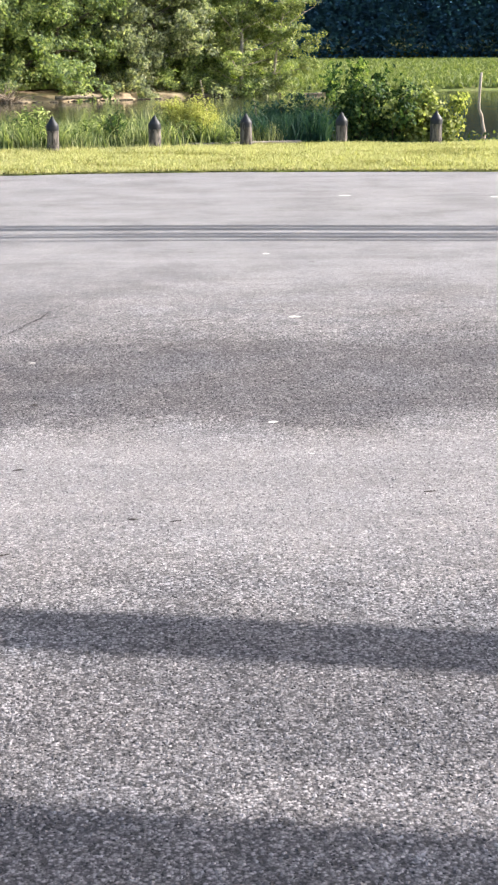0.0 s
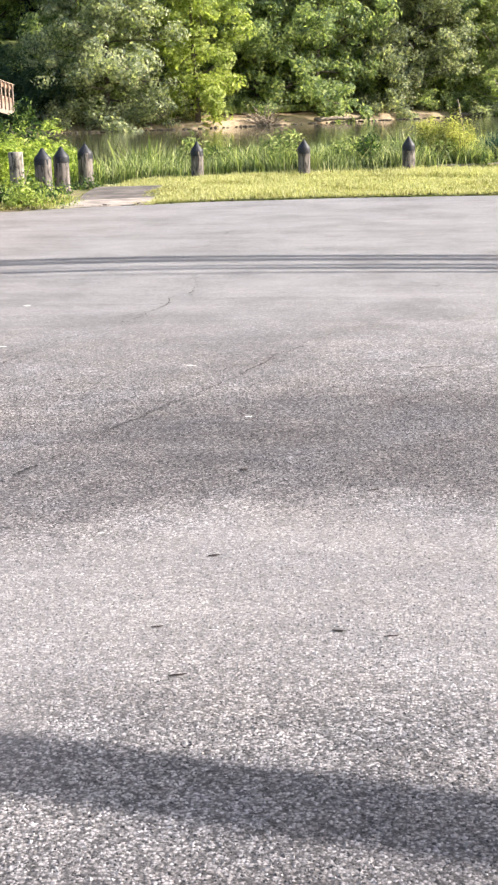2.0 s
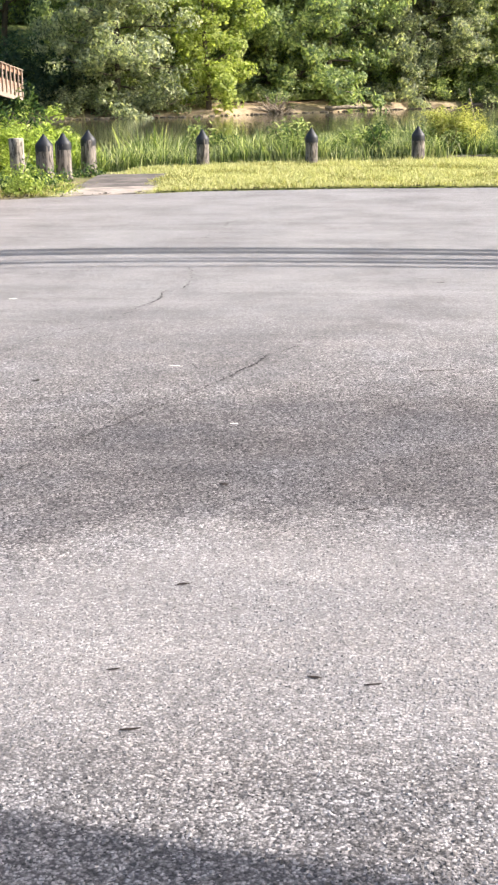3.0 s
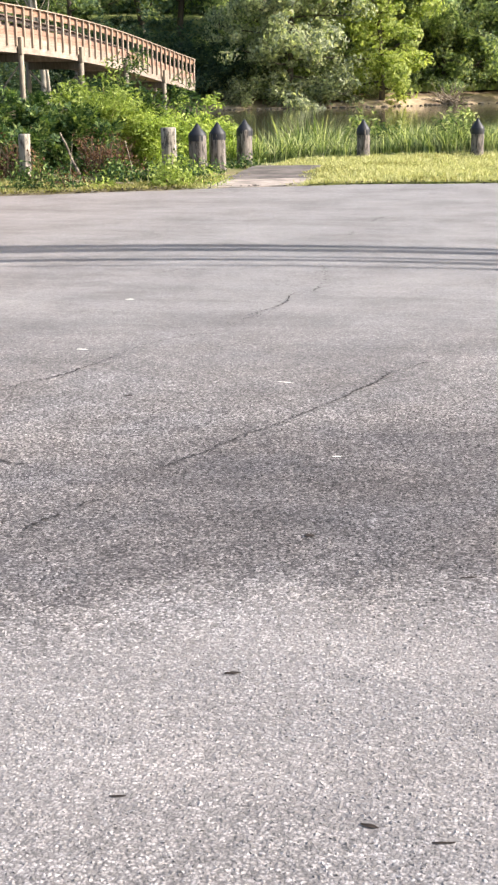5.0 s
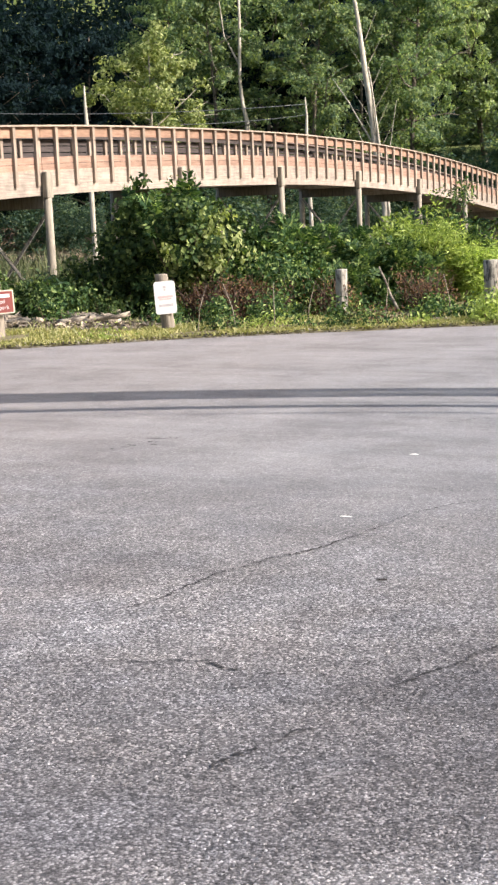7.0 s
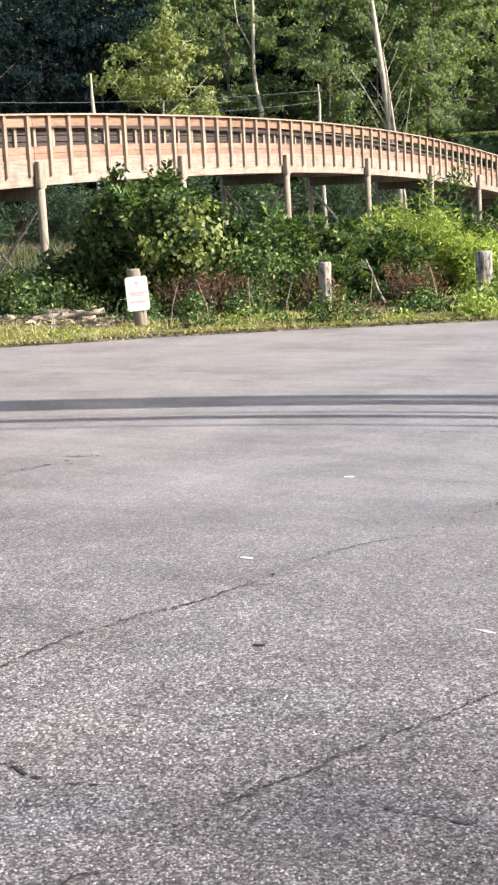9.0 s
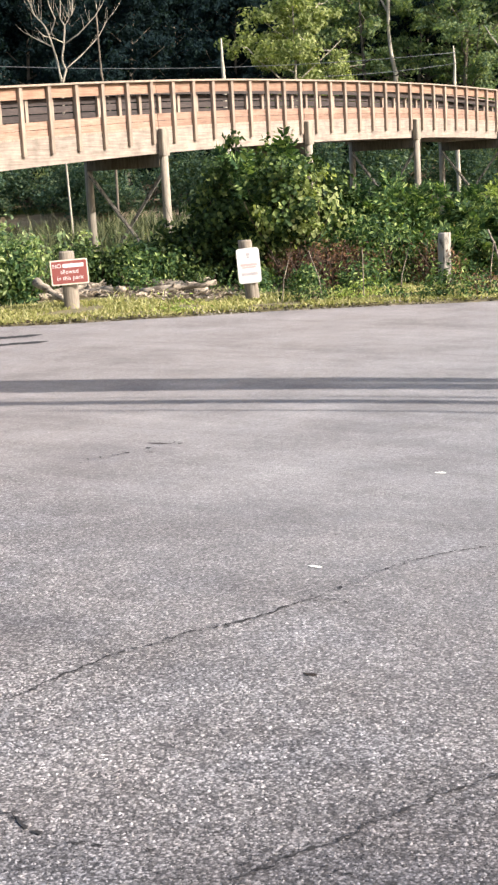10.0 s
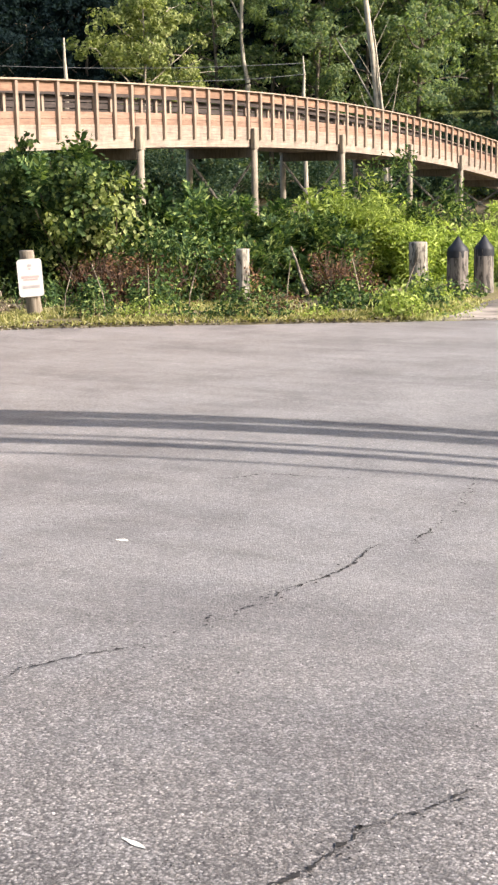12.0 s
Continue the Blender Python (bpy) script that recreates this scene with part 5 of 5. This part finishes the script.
def feather_shrub(x, y, h, r, seed, material, label, stems=12, per=7, length=0.42, leaf=0.11):
    """Upright stems, each carrying whorls of feather-shaped leaves from half its height to a spray at its top."""
    ob = thing("shrub", x, y, float(ground_z(x, y)), label, "shrub", "shrubs on the bank")
    rng = np.random.RandomState(seed)
    pieces, foot, aim = [], [], []
    for k in range(stems):
        a = rng.random_sample() * 6.28
        lean = r / h * rng.random_sample()
        lp = limb_points((rng.normal() * r * 0.3, rng.normal() * r * 0.3, -0.1), (math.cos(a) * lean, math.sin(a) * lean, 1), h * (0.72 + 0.36 * rng.random_sample()), rng, 6, 0.0, 0.10)
        pieces.append(tube(lp, (0.014, 0.012, 0.010, 0.009, 0.007, 0.006, 0.004), 4))
        for j, q in enumerate(lp[2:]):
            for i in range(per if j == 4 else per - 2):
                w = rng.random_sample() * 6.28
                foot.append(tuple(q + Vector((0, 0, rng.uniform(-0.08, 0.06)))))
                aim.append((math.cos(w), math.sin(w), rng.uniform(0.4, 2.4) + (0.8 if j == 4 else 0.0)))
    v, f = join(pieces)
    part("stem", mesh_of("stem", v, f, M_TWIG), ob)
    lv, lf = fronds(np.array(foot), np.array(aim), length, rng, leaf=leaf)
    part("foliage", mesh_of("foliage", lv, lf, material), ob)
    return ob


BIG, DENSE, FEATHERY, LOW = "tall dark-green shrub with large leaves behind a sign", "dense green shrub growing along the lot", "feathery light-green shrub in full sun", "low leafy weeds and brambles by the lot"
shrub(-11.15, 18.6, 1.8, 0.55, 21, 0.075, L_VINE_SHADE, BIG, clumps=170, per=64, slim=0.75, stems=26)
feather_shrub(-11.0, 18.45, 1.74, 0.55, 28, L_SHRUB, "tall shrub topped by feather-shaped leaf sprays", stems=6, per=9, length=0.5, leaf=0.14)
shrub(-11.8, 18.4, 1.45, 0.55, 26, 0.075, L_VINE_SHADE, BIG, clumps=110, per=64, slim=0.7)
shrub(-10.7, 18.7, 1.6, 0.55, 37, 0.075, L_VINE_SHADE, BIG, clumps=120, per=64, slim=0.7)
for i, (x, y, h, r) in enumerate(((-12.1, 18.2, 1.05, 0.55), (-12.7, 18.0, 0.8, 0.5), (-13.3, 17.9, 0.6, 0.5), (-12.4, 17.6, 0.5, 0.4))):
    shrub(x, y, h, r, 70 + i, 0.08, L_VINE_SHADE, "low dark-green shrub beside driftwood", clumps=70, per=50, slim=0.6)
shrub(-10.5, 18.25, 1.5, 0.3, 44, 0.08, L_SUNNY, "sunlit leafy vine over a tall shrub", clumps=46, per=40, slim=0.6)
for i, (x, y, h, r) in enumerate(((-10.3, 19.4, 1.25, 0.65), (-9.8, 18.6, 1.1, 0.55), (-9.5, 19.4, 1.55, 0.6), (-9.0, 19.6, 0.8, 0.5), (-8.6, 20.3, 1.3, 0.6), (-8.2, 20.2, 1.05, 0.55),
                                  (-10.2, 20.6, 1.5, 0.7), (-9.3, 20.8, 0.85, 0.6), (-9.2, 18.2, 0.85, 0.45), (-8.7, 18.9, 0.7, 0.45))):
    if i in (1, 8):
        shrub(x, y, h, r, 60 + i, 0.075, L_SHRUB, DENSE, clumps=90, per=50, slim=0.38)
    else:
        feather_shrub(x, y, 0.82 * h, r, 60 + i, L_SHRUB, "green shrub with feather-shaped leaves along the lot", stems=16, per=8, length=0.34)
for i, (x, y, h, r) in enumerate(((-8.4, 22.3, 1.75, 0.8), (-7.9, 23.3, 1.75, 0.8), (-8.9, 23.4, 1.9, 0.9), (-7.5, 24.4, 1.6, 0.8), (-8.2, 21.4, 1.4, 0.7), (-7.1, 25.6, 1.5, 0.7), (-7.4, 21.9, 0.9, 0.5), (-7.0, 24.2, 0.9, 0.5), (-7.6, 25.6, 2.0, 0.75), (-8.3, 24.8, 1.85, 0.8), (-7.2, 26.6, 1.8, 0.7), (-9.0, 24.6, 1.3, 0.7), (-6.55, 24.6, 0.8, 0.4), (-6.75, 25.6, 1.0, 0.45))):
    shrub(x, y, h, r, 90 + i, 0.095, L_SHRUB if x < -8.25 else L_FEATHER, DENSE if x < -8.25 else FEATHERY, clumps=150, per=80, slim=0.26, up=0.2)
for i, (x, y, h, r) in enumerate(((-13.7, 15.0, 0.75, 0.5), (-13.2, 15.5, 0.8, 0.45), (-14.3, 15.6, 1.1, 0.6), (-15.1, 16.5, 1.35, 0.8), (-14.7, 17.2, 1.2, 0.8), (-16.0, 15.9, 1.5, 0.9), (-12.9, 16.8, 0.7, 0.45), (-12.3, 17.3, 0.65, 0.5), (-12.9, 17.7, 0.8, 0.6))):
    shrub(x, y, h, r, 110 + i, 0.085, (L_GREEN, L_SHRUB, L_VINE_SHADE, L_SHRUB)[i % 4], DENSE, clumps=80, per=40, slim=0.45)
for i, (x, y) in enumerate(((-10.2, 16.9), (-10.7, 17.3), (-9.4, 17.5), (-8.9, 17.4), (-7.7, 18.9), (-7.2, 19.3), (-6.9, 18.6), (-6.2, 18.9), (-6.0, 19.9), (-5.9, 21.6), (-11.3, 17.0), (-12.0, 16.6), (-7.9, 17.6), (-5.75, 17.3), (-5.85, 18.0), (-5.95, 18.7), (-6.0, 19.3), (-6.15, 17.5), (-6.6, 17.6), (-5.55, 16.9), (-7.3, 17.4), (-8.6, 16.6), (-9.1, 16.4))):
    shrub(x, y, (0.32 if x < -7.3 else 0.17) + 0.05 * (i % 4), 0.3, 130 + i, 0.06, (L_SHRUB, L_VINE_SHADE, L_SHRUB)[i % 3] if x < -10 else (L_SHRUB, L_SHRUB if x < -7.5 else L_FEATHER, L_RUST if x < -6.6 else L_SHRUB)[i % 3], LOW, "weeds", clumps=26, per=30, slim=0.45, stems=8)
BANK = "broad green shrub standing on the bank"
shrub(3.72, 27.8, 1.2, 0.35, 38, 0.085, L_SHRUB, BANK, clumps=90, per=44, slim=0.6)
shrub(4.4, 27.7, 1.3, 0.42, 31, 0.09, L_SHRUB, BANK, clumps=110, per=46, slim=0.55)
shrub(4.9, 27.6, 1.1, 0.42, 32, 0.10, L_SUNNY, BANK, clumps=80, per=40, slim=0.65)
shrub(5.45, 27.7, 0.8, 0.36, 43, 0.10, L_SUNNY, BANK, clumps=60, per=36, slim=0.65)
shrub(6.4, 28.0, 0.42, 0.55, 39, 0.09, L_SHRUB, BANK, clumps=46, per=36, slim=0.6)
shrub(3.5, 28.0, 1.85, 0.16, 41, 0.11, L_SHRUB, "slender green shrub rising on the bank", clumps=40, per=36, slim=0.5, stems=5)
shrub(4.12, 28.0, 1.8, 0.16, 42, 0.12, L_SHRUB, "slender green shrub rising on the bank", clumps=26, per=30, slim=0.3, stems=5)
shrub(2.4, 27.5, 0.9, 0.75, 33, 0.10, L_TEAL_SHADE, "low shrub on the bank, shade put into its leaf colour", clumps=190, per=56, slim=0.3)
for i in range(24):
    shrub(-6.4 + 0.31 * i + 0.15 * math.sin(i * 4.1), 25.5 + 0.6 * math.sin(i * 2.7) + 0.05 * i, 0.52 + 0.22 * math.sin(i * 1.3), 0.28, 500 + i, 0.10, (L_REEDLUSH, L_SHRUB, L_REEDLUSH)[i % 3], "leafy green water plants among reeds", "water_plant", clumps=26, per=30, slim=0.24, stems=9, up=0.1)
shrub(-0.05, 26.6, 0.98, 0.32, 34, 0.065, L_YELLOW, "small pale yellow bush in the sun", clumps=110, per=60, slim=0.25)
shrub(0.3, 26.5, 0.8, 0.3, 40, 0.065, L_YELLOW, "small pale yellow bush in the sun", clumps=80, per=60, slim=0.25)
for i, (x, y) in enumerate(((-10.05, 17.75), (-10.35, 18.0), (-7.5, 19.2), (-9.3, 17.9), (-7.15, 18.8), (-9.75, 17.6), (-9.35, 17.3), (-9.05, 17.5), (-8.35, 18.2))):
    shrub(x, y, 0.62, 0.34, 35 + 200 + i, 0.05, L_RUST, "rust-brown withered brambles by the lot", clumps=30, per=26, slim=0.4, stems=34)
for i in range(16):
    x = -9.6 + 3.3 * ((i * 0.618) % 1.0)
    y = float(lot_edge(x)) + 0.35 + 1.0 * ((i * 0.377) % 1.0)
    if math.hypot(x + 9.4, y - 15.6) < 0.55:
        continue
    shrub(x, y, 0.16 + 0.12 * ((i * 0.29) % 1.0), 0.22, 600 + i, 0.045, (L_FEATHER, L_SHRUB, L_VINE_SHADE, L_SHRUB)[i % 4], "small yellow-green weeds at the asphalt's edge", "weeds", clumps=14, per=24, slim=0.45, stems=6)
for i, (x, y) in enumerate(((-5.24, 16.98), (-5.1, 17.3), (-5.34, 17.35), (-5.2, 17.7), (-5.42, 17.75), (-5.3, 18.05))):
    shrub(x, y, 0.10 + 0.02 * (i % 3), 0.13, 640 + i, 0.035, (L_SHRUB, L_FEATHER)[i % 2], "small creeping weeds on the concrete's edge", "weeds", clumps=9, per=22, slim=0.4, stems=5)
for i in range(7):
    x = -9.1 + 3.5 * ((i * 0.618 + 0.3) % 1.0)
    y = float(lot_edge(x)) + 0.7 + 1.3 * ((i * 0.41) % 1.0)
    a = math.sin(i * 7.7)
    stalk = thing("dry_stalk", x, y, float(ground_z(x, y)), "thin dry pale stalk standing among weeds", "stalk", "dry stalks")
    v, f = tube([(0, 0, -0.05), (0.05 * a, 0.0, 0.25), (0.16 * a, 0.05 * a, 0.42 + 0.15 * abs(math.cos(i * 3.1)))], (0.008, 0.006, 0.004), 5)
    part("stem", mesh_of("stem", v, f, M_DRIFT), stalk)


# driftwood and sticks on the verge
def log(name, a, b, r, seed, label, knots=3, material=M_DRIFT):
    rg = np.random.RandomState(seed)
    z = float(ground_z(a[0], a[1]))
    ob = thing(name, a[0], a[1], z, label, "driftwood", "driftwood on the verge")
    d = Vector((b[0] - a[0], b[1] - a[1], b[2] - a[2]))
    pts = [d * u + Vector((rg.normal(), rg.normal(), rg.normal() * 0.6)) * r * 0.35 + Vector((0, 0, a[2] + r * 0.8)) for u in np.linspace(0, 1, 8)]
    pieces = [tube(pts, [r * (1.1 - 0.5 * u) * (1 + 0.14 * rg.normal()) for u in np.linspace(0, 1, 8)], 9)]
    for _ in range(knots):
        p = pts[rg.randint(1, 7)]
        pieces.append(tube(limb_points(p, (rg.normal(), rg.normal(), 0.4), 0.13, rg, 2), (r * 0.4, r * 0.28, r * 0.16), 6))
    v, f = join(pieces)
    part("wood", mesh_of("wood", v, f, material, True), ob)


log("driftwood_log", (-13.6, 17.0, 0.0), (-11.3, 17.2, 0.05), 0.11, 1, "long bleached driftwood log on the verge")
log("driftwood_log", (-12.9, 16.2, 0.0), (-11.6, 16.6, 0.02), 0.075, 2, "bleached driftwood branch on the verge")
log("driftwood_log", (-12.5, 15.55, 0.02), (-11.75, 15.1, -0.02), 0.06, 3, "bleached driftwood branch on the verge")
log("driftwood_log", (-12.45, 15.15, 0.26), (-11.7, 15.0, -0.04), 0.045, 4, "split grey plank leaning behind a sign", 0)
log("driftwood_log", (-12.75, 16.45, 0.03), (-11.9, 16.2, 0.06), 0.07, 12, "bleached driftwood branch on the verge")
log("driftwood_log", (-12.2, 16.9, 0.06), (-11.0, 16.75, 0.02), 0.08, 13, "bleached driftwood branch on the verge")
log("driftwood_log", (-11.7, 16.3, 0.0), (-10.7, 16.6, 0.10), 0.06, 14, "bleached driftwood branch on the verge")
log("driftwood_log", (-13.2, 15.9, 0.0), (-12.6, 16.7, 0.12), 0.06, 15, "bleached driftwood branch on the verge")
chips = np.stack([-13.2 + 2.9 * np.random.RandomState(8).random_sample(520), 15.75 + 1.0 * np.random.RandomState(9).random_sample(520)], 1)
chips = np.c_[chips, ground_z(chips[:, 0], chips[:, 1]) + 0.03 + 0.05 * np.random.RandomState(10).random_sample(520)]
v, f = leaves(chips, 0.10, np.random.RandomState(11), 0.35, 1.2)
tagged(new("wood_chips", mesh_of("wood_chips", v, f, M_DRIFT)), "bleached bark and wood chips scattered round driftwood", "debris", kind="stuff")
log("dead_branch", (-7.55, 18.6, 0.02), (-7.95, 18.95, 0.6), 0.02, 5, "pale broken branch leaning in brambles", 1)
log("dead_branch", (-7.2, 19.0, 0.15), (-6.8, 18.7, 0.12), 0.02, 6, "pale broken branch lying in brambles", 1)
log("dead_branch", (-10.1, 16.4, 0.0), (-9.4, 16.0, 0.0), 0.02, 7, "grey stick lying in grass", 1)
log("dead_branch", (-6.6, 17.4, 0.0), (-5.9, 17.2, 0.0), 0.02, 8, "grey stick lying in grass", 1)
log("fallen_trunk", (1.4, 110.5, 0.1), (13.3, 117.5, 0.0), 0.16, 9, "long dark trunk lying in the shallows", 5, M_BARK)
log("fallen_trunk", (-8.5, 101.0, 0.1), (-5.0, 102.5, 0.1), 0.14, 10, "bleached trunk lying on the sandy shore", 3)

# low concrete edging at the top of the bank
kerb = new("kerb", bm_mesh("kerb", box_bm(2.7, 0.16, 0.22, 0.02), M_CONCRETE))
kerb.matrix_basis = pose(1.1, 26.2, -0.105, 0, 0, 16.4)
tagged(kerb, "pale concrete edging at the top of the bank", "kerb", kind="structure")


# leaves, chips and sticks lying on the asphalt
def litter(name, x, y, ln, w, seed, material, label, category="leaf"):
    rg = random.Random(seed)
    pts = []
    for k in range(7):
        u = k / 6
        ww = w * math.sin(math.pi * (0.08 + 0.84 * u)) * rg.uniform(0.7, 1.2)
        zz = 0.002 + 0.05 * w * math.sin(u * 3.1) * rg.uniform(0.3, 1.2)
        pts.append((u * ln - ln / 2, -ww / 2, zz, ww))
    verts = [(px, py, z + 0.02 * w) for px, py, z, _ in pts] + [(px, py + ww, z + 0.02 * w) for px, py, z, ww in pts] + [(px, py + ww * 0.5, z + 0.002) for px, py, z, ww in pts]
    faces = [(k, k + 1, k + 15, k + 14) for k in range(6)] + [(k + 14, k + 15, k + 8, k + 7) for k in range(6)]
    ob = new(name, mesh_of(name, verts, faces, material))
    ob.matrix_basis = pose(x, y, 0.0, 0, 0, rg.uniform(-25, 25))
    return tagged(ob, label, category, "litter on the asphalt")


PALE, DRY = "small pale dry leaf lying on asphalt", "small dark dead leaf lying on asphalt"
for i, (x, y, ln, w, pale) in enumerate(LITTER):
    litter("dry_leaf", x, y, ln * (1.0 if pale else 1.15), w * (1.0 if pale else 0.85), i, M_PALELEAF if pale else M_DARKLEAF, PALE if pale else DRY)


# ---- grass and reeds ----
rng_g = np.random.RandomState(5)


def scatter(n, x0, x1, s0, s1):
    x = x0 + (x1 - x0) * rng_g.random_sample(n)
    s = s0 + (s1 - s0) * rng_g.random_sample(n)
    y = lot_edge(x) + s
    return np.stack([x, y, ground_z(x, y)], 1)


def on_path(p):
    return (np.abs(p[:, 0] + 4.6 + 0.144 * (p[:, 1] - 17.2)) < 0.47 + 0.13 * np.sin(p[:, 1] * 5.1) * np.sin(p[:, 1] * 2.3 + p[:, 0])) & (p[:, 1] < 21.4)


def tufts(p, scale, keep):
    """Thins the points to uneven patches."""
    k = np.array([noise.noise((x * scale, y * scale, 0.0)) for x, y, z in p])
    return p[k > keep]


g = np.concatenate([scatter(90000, -4.2, 8, 0.02, 9.0), scatter(5000, -5.6, -4.0, 1.0, 7.5), scatter(8000, -5.5, 8, 0.0, 0.4)])
g = g[~on_path(g)]
patch = np.array([noise.noise((x * 0.55, y * 0.9, 3.0)) + 0.5 * noise.noise((x * 2.3, y * 2.3, 7.0)) for x, y, z in g]) + 0.25 * rng_g.normal(size=len(g))
v, f = blades(g[patch > 0.42], 0.065, 0.008, rng_g, 1.4)
tagged(new("green_grass", mesh_of("green_grass", v, f, L_ROUGH_GRASS)), "greener uneven patches in the mown verge", "grass", kind="stuff")
g = g[patch <= 0.42]
v, f = blades(g, 0.05, 0.008, rng_g, 1.6)
tagged(new("grass", mesh_of("grass", v, f, L_GRASS)), "short sunlit yellow-green grass along the lot", "grass", kind="stuff")
g = np.concatenate([tufts(scatter(38000, -20, -5.3, 0.05, 3.0), 1.3, -0.22), scatter(4000, -20, -5.3, 0.0, 0.4)])
g = g[~on_path(g)]
v, f = blades(g, 0.042, 0.009, rng_g, 1.6)
tagged(new("rough_grass", mesh_of("rough_grass", v, f, L_ROUGH_GRASS)), "patchy rough grass with bare soil by the signs", "grass", kind="stuff")
g = tufts(np.concatenate([scatter(2600, -20, -5.9, 0.5, 4.5), scatter(2000, -4.0, 8, 0.2, 8.0)]), 1.6, 0.12)
v, f = blades(g, 0.12, 0.006, rng_g, 1.2)
tagged(new("grass_tufts", mesh_of("grass_tufts", v, f, L_GRASS)), "ragged longer tufts in the mown grass", "grass", kind="stuff")


g = scatter(2600, -16, 7, -0.10, 0.22)
g = np.concatenate([g[(g[:, 0] < -5.4) | (g[:, 0] > -3.8)], tufts(g[(g[:, 0] > -5.4) & (g[:, 0] < -3.8)], 4.0, 0.12)])
g[:, 2] = np.maximum(g[:, 2], 0.0) + 0.012
v, f = leaves(g, 0.035, rng_g, 0.5, 2.0)
tagged(new("edge_debris", mesh_of("edge_debris", v, f, M_DARKLEAF)), "dead leaves and crumbs along the asphalt's edge", "debris", kind="stuff")


g = scatter(900, -10.5, -4.9, -0.12, 0.45)
g[:, 2] = np.maximum(g[:, 2], 0.0) + 0.008
v, f = leaves(g, 0.085, rng_g, 0.09, 3.0)
tagged(new("straw", mesh_of("straw", v, f, M_PALEBARK)), "bleached straw and twigs strewn along the asphalt's edge", "debris", kind="stuff")


g = scatter(3800, -16, -5.3, -0.05, 0.55)
g[:, 2] += 0.012
v, f = leaves(g, 0.03, rng_g, 0.5, 2.0)
tagged(new("bark_crumbs", mesh_of("bark_crumbs", v, f, M_TWIG)), "brown bark crumbs and soil along the asphalt", "debris", kind="stuff")


def reeds(p, top_z, width, name, label, material):
    """Reeds whose tips end near a common height, in uneven clumps."""
    h = np.clip((top_z - p[:, 2]) * (0.75 + 0.35 * rng_g.random_sample(len(p))), 0.15, 2.2)
    h = h * (0.85 + 0.35 * np.array([noise.noise((x * 0.8, y * 0.8, 4.0)) for x, y, z in p]))
    v, f = blades(p, 1.0, width, rng_g, 0.8)
    v = v.reshape(-1, 6, 3)
    b = p[:, None, :]
    v = b + (v - b) * np.stack([np.clip(h, .3, 1), np.clip(h, .3, 1), h], 1)[:, None, :]
    tagged(new(name, mesh_of(name, v.reshape(-1, 3), f, material)), label, "reeds", kind="stuff")


def behind_bollards(p):
    line = np.interp(p[:, 0], [-7, -4.46, -2.49, -0.57, 1.24, 3.2, 5.19, 8], [23.2, 24.38, 24.61, 25.11, 25.94, 26.3, 26.6, 27.0])
    return p[(p[:, 1] > line + 0.35) & (p[:, 0] < 3.0)]


def in_clumps(centres, per, spread):
    g_ = np.repeat(centres, per, axis=0)
    g_[:, :2] += rng_g.normal(size=(len(g_), 2)) * spread
    g_[:, 2] = ground_z(g_[:, 0], g_[:, 1])
    return g_


g = scatter(7000, -4.3, 8, 5.2, 7.6)
g = tufts(g[~on_path(g)], 1.1, -0.1)
v, f = blades(g, 0.10, 0.004, rng_g, 0.9)
tagged(new("seed_grass", mesh_of("seed_grass", v, f, L_GRASS)), "thin seeding grass round the bollards", "grass", kind="stuff")


def reed_top(p, high):
    return high - 0.18 * smooth01((-3.2 - p[:, 0]) / 2.5)


g = behind_bollards(in_clumps(tufts(scatter(3000, -6.6, 2.0, 7.2, 11.5), 0.9, -0.25), 12, 0.08))
reeds(g, reed_top(g, 0.36), 0.024, "reeds", "green reeds in clumps along the water's edge", L_REED)
g = behind_bollards(in_clumps(tufts(scatter(850, -7.2, 1.4, 6.6, 9.5), 0.8, 0.0), 16, 0.06))
reeds(g, reed_top(g, 0.40), 0.036, "broad_reeds", "lush broad-leaved plants among reeds", L_REEDLUSH)
reeds(behind_bollards(in_clumps(scatter(260, 1.0, 3.0, 8.7, 9.9), 14, 0.07)), 0.52, 0.022, "shaded_reeds", "reeds beside a shrub, its shade put into their blue-green colour", L_TEAL_SHADE)
g = tufts(scatter(22000, -24, -6.5, 6.5, 17), 0.6, -0.1)
reeds(g, 0.25, 0.016, "bank_reeds", "green reeds below the footbridge", L_TANREED)
n = 14000
x = -46 + 30 * rng_g.random_sample(n)
y = 26 + 30 * rng_g.random_sample(n)
g = tufts(np.stack([x, y, np.full(n, -1.2)], 1), 0.25, -0.05)
reeds(g, 0.05, 0.03, "pond_reeds", "tall reeds standing in the pond", L_TANREED)
n = 46000
x = -45 + 105 * rng_g.random_sample(n)
y = np.interp(x, SHORE_X, SHORE_Y) + np.where(x > 3, 2.0, 5.5) + rng_g.random_sample(n) ** 1.5 * np.where(x > 4, 105, 5)
g = np.stack([x, y, ground_z(x, y)], 1)
v, f = blades(g, 0.42, 0.10, rng_g, 1.0)
tagged(new("meadow_grass", mesh_of("meadow_grass", v, f, L_MEADOW)), "tall meadow grass beyond the pond", "grass", kind="stuff")
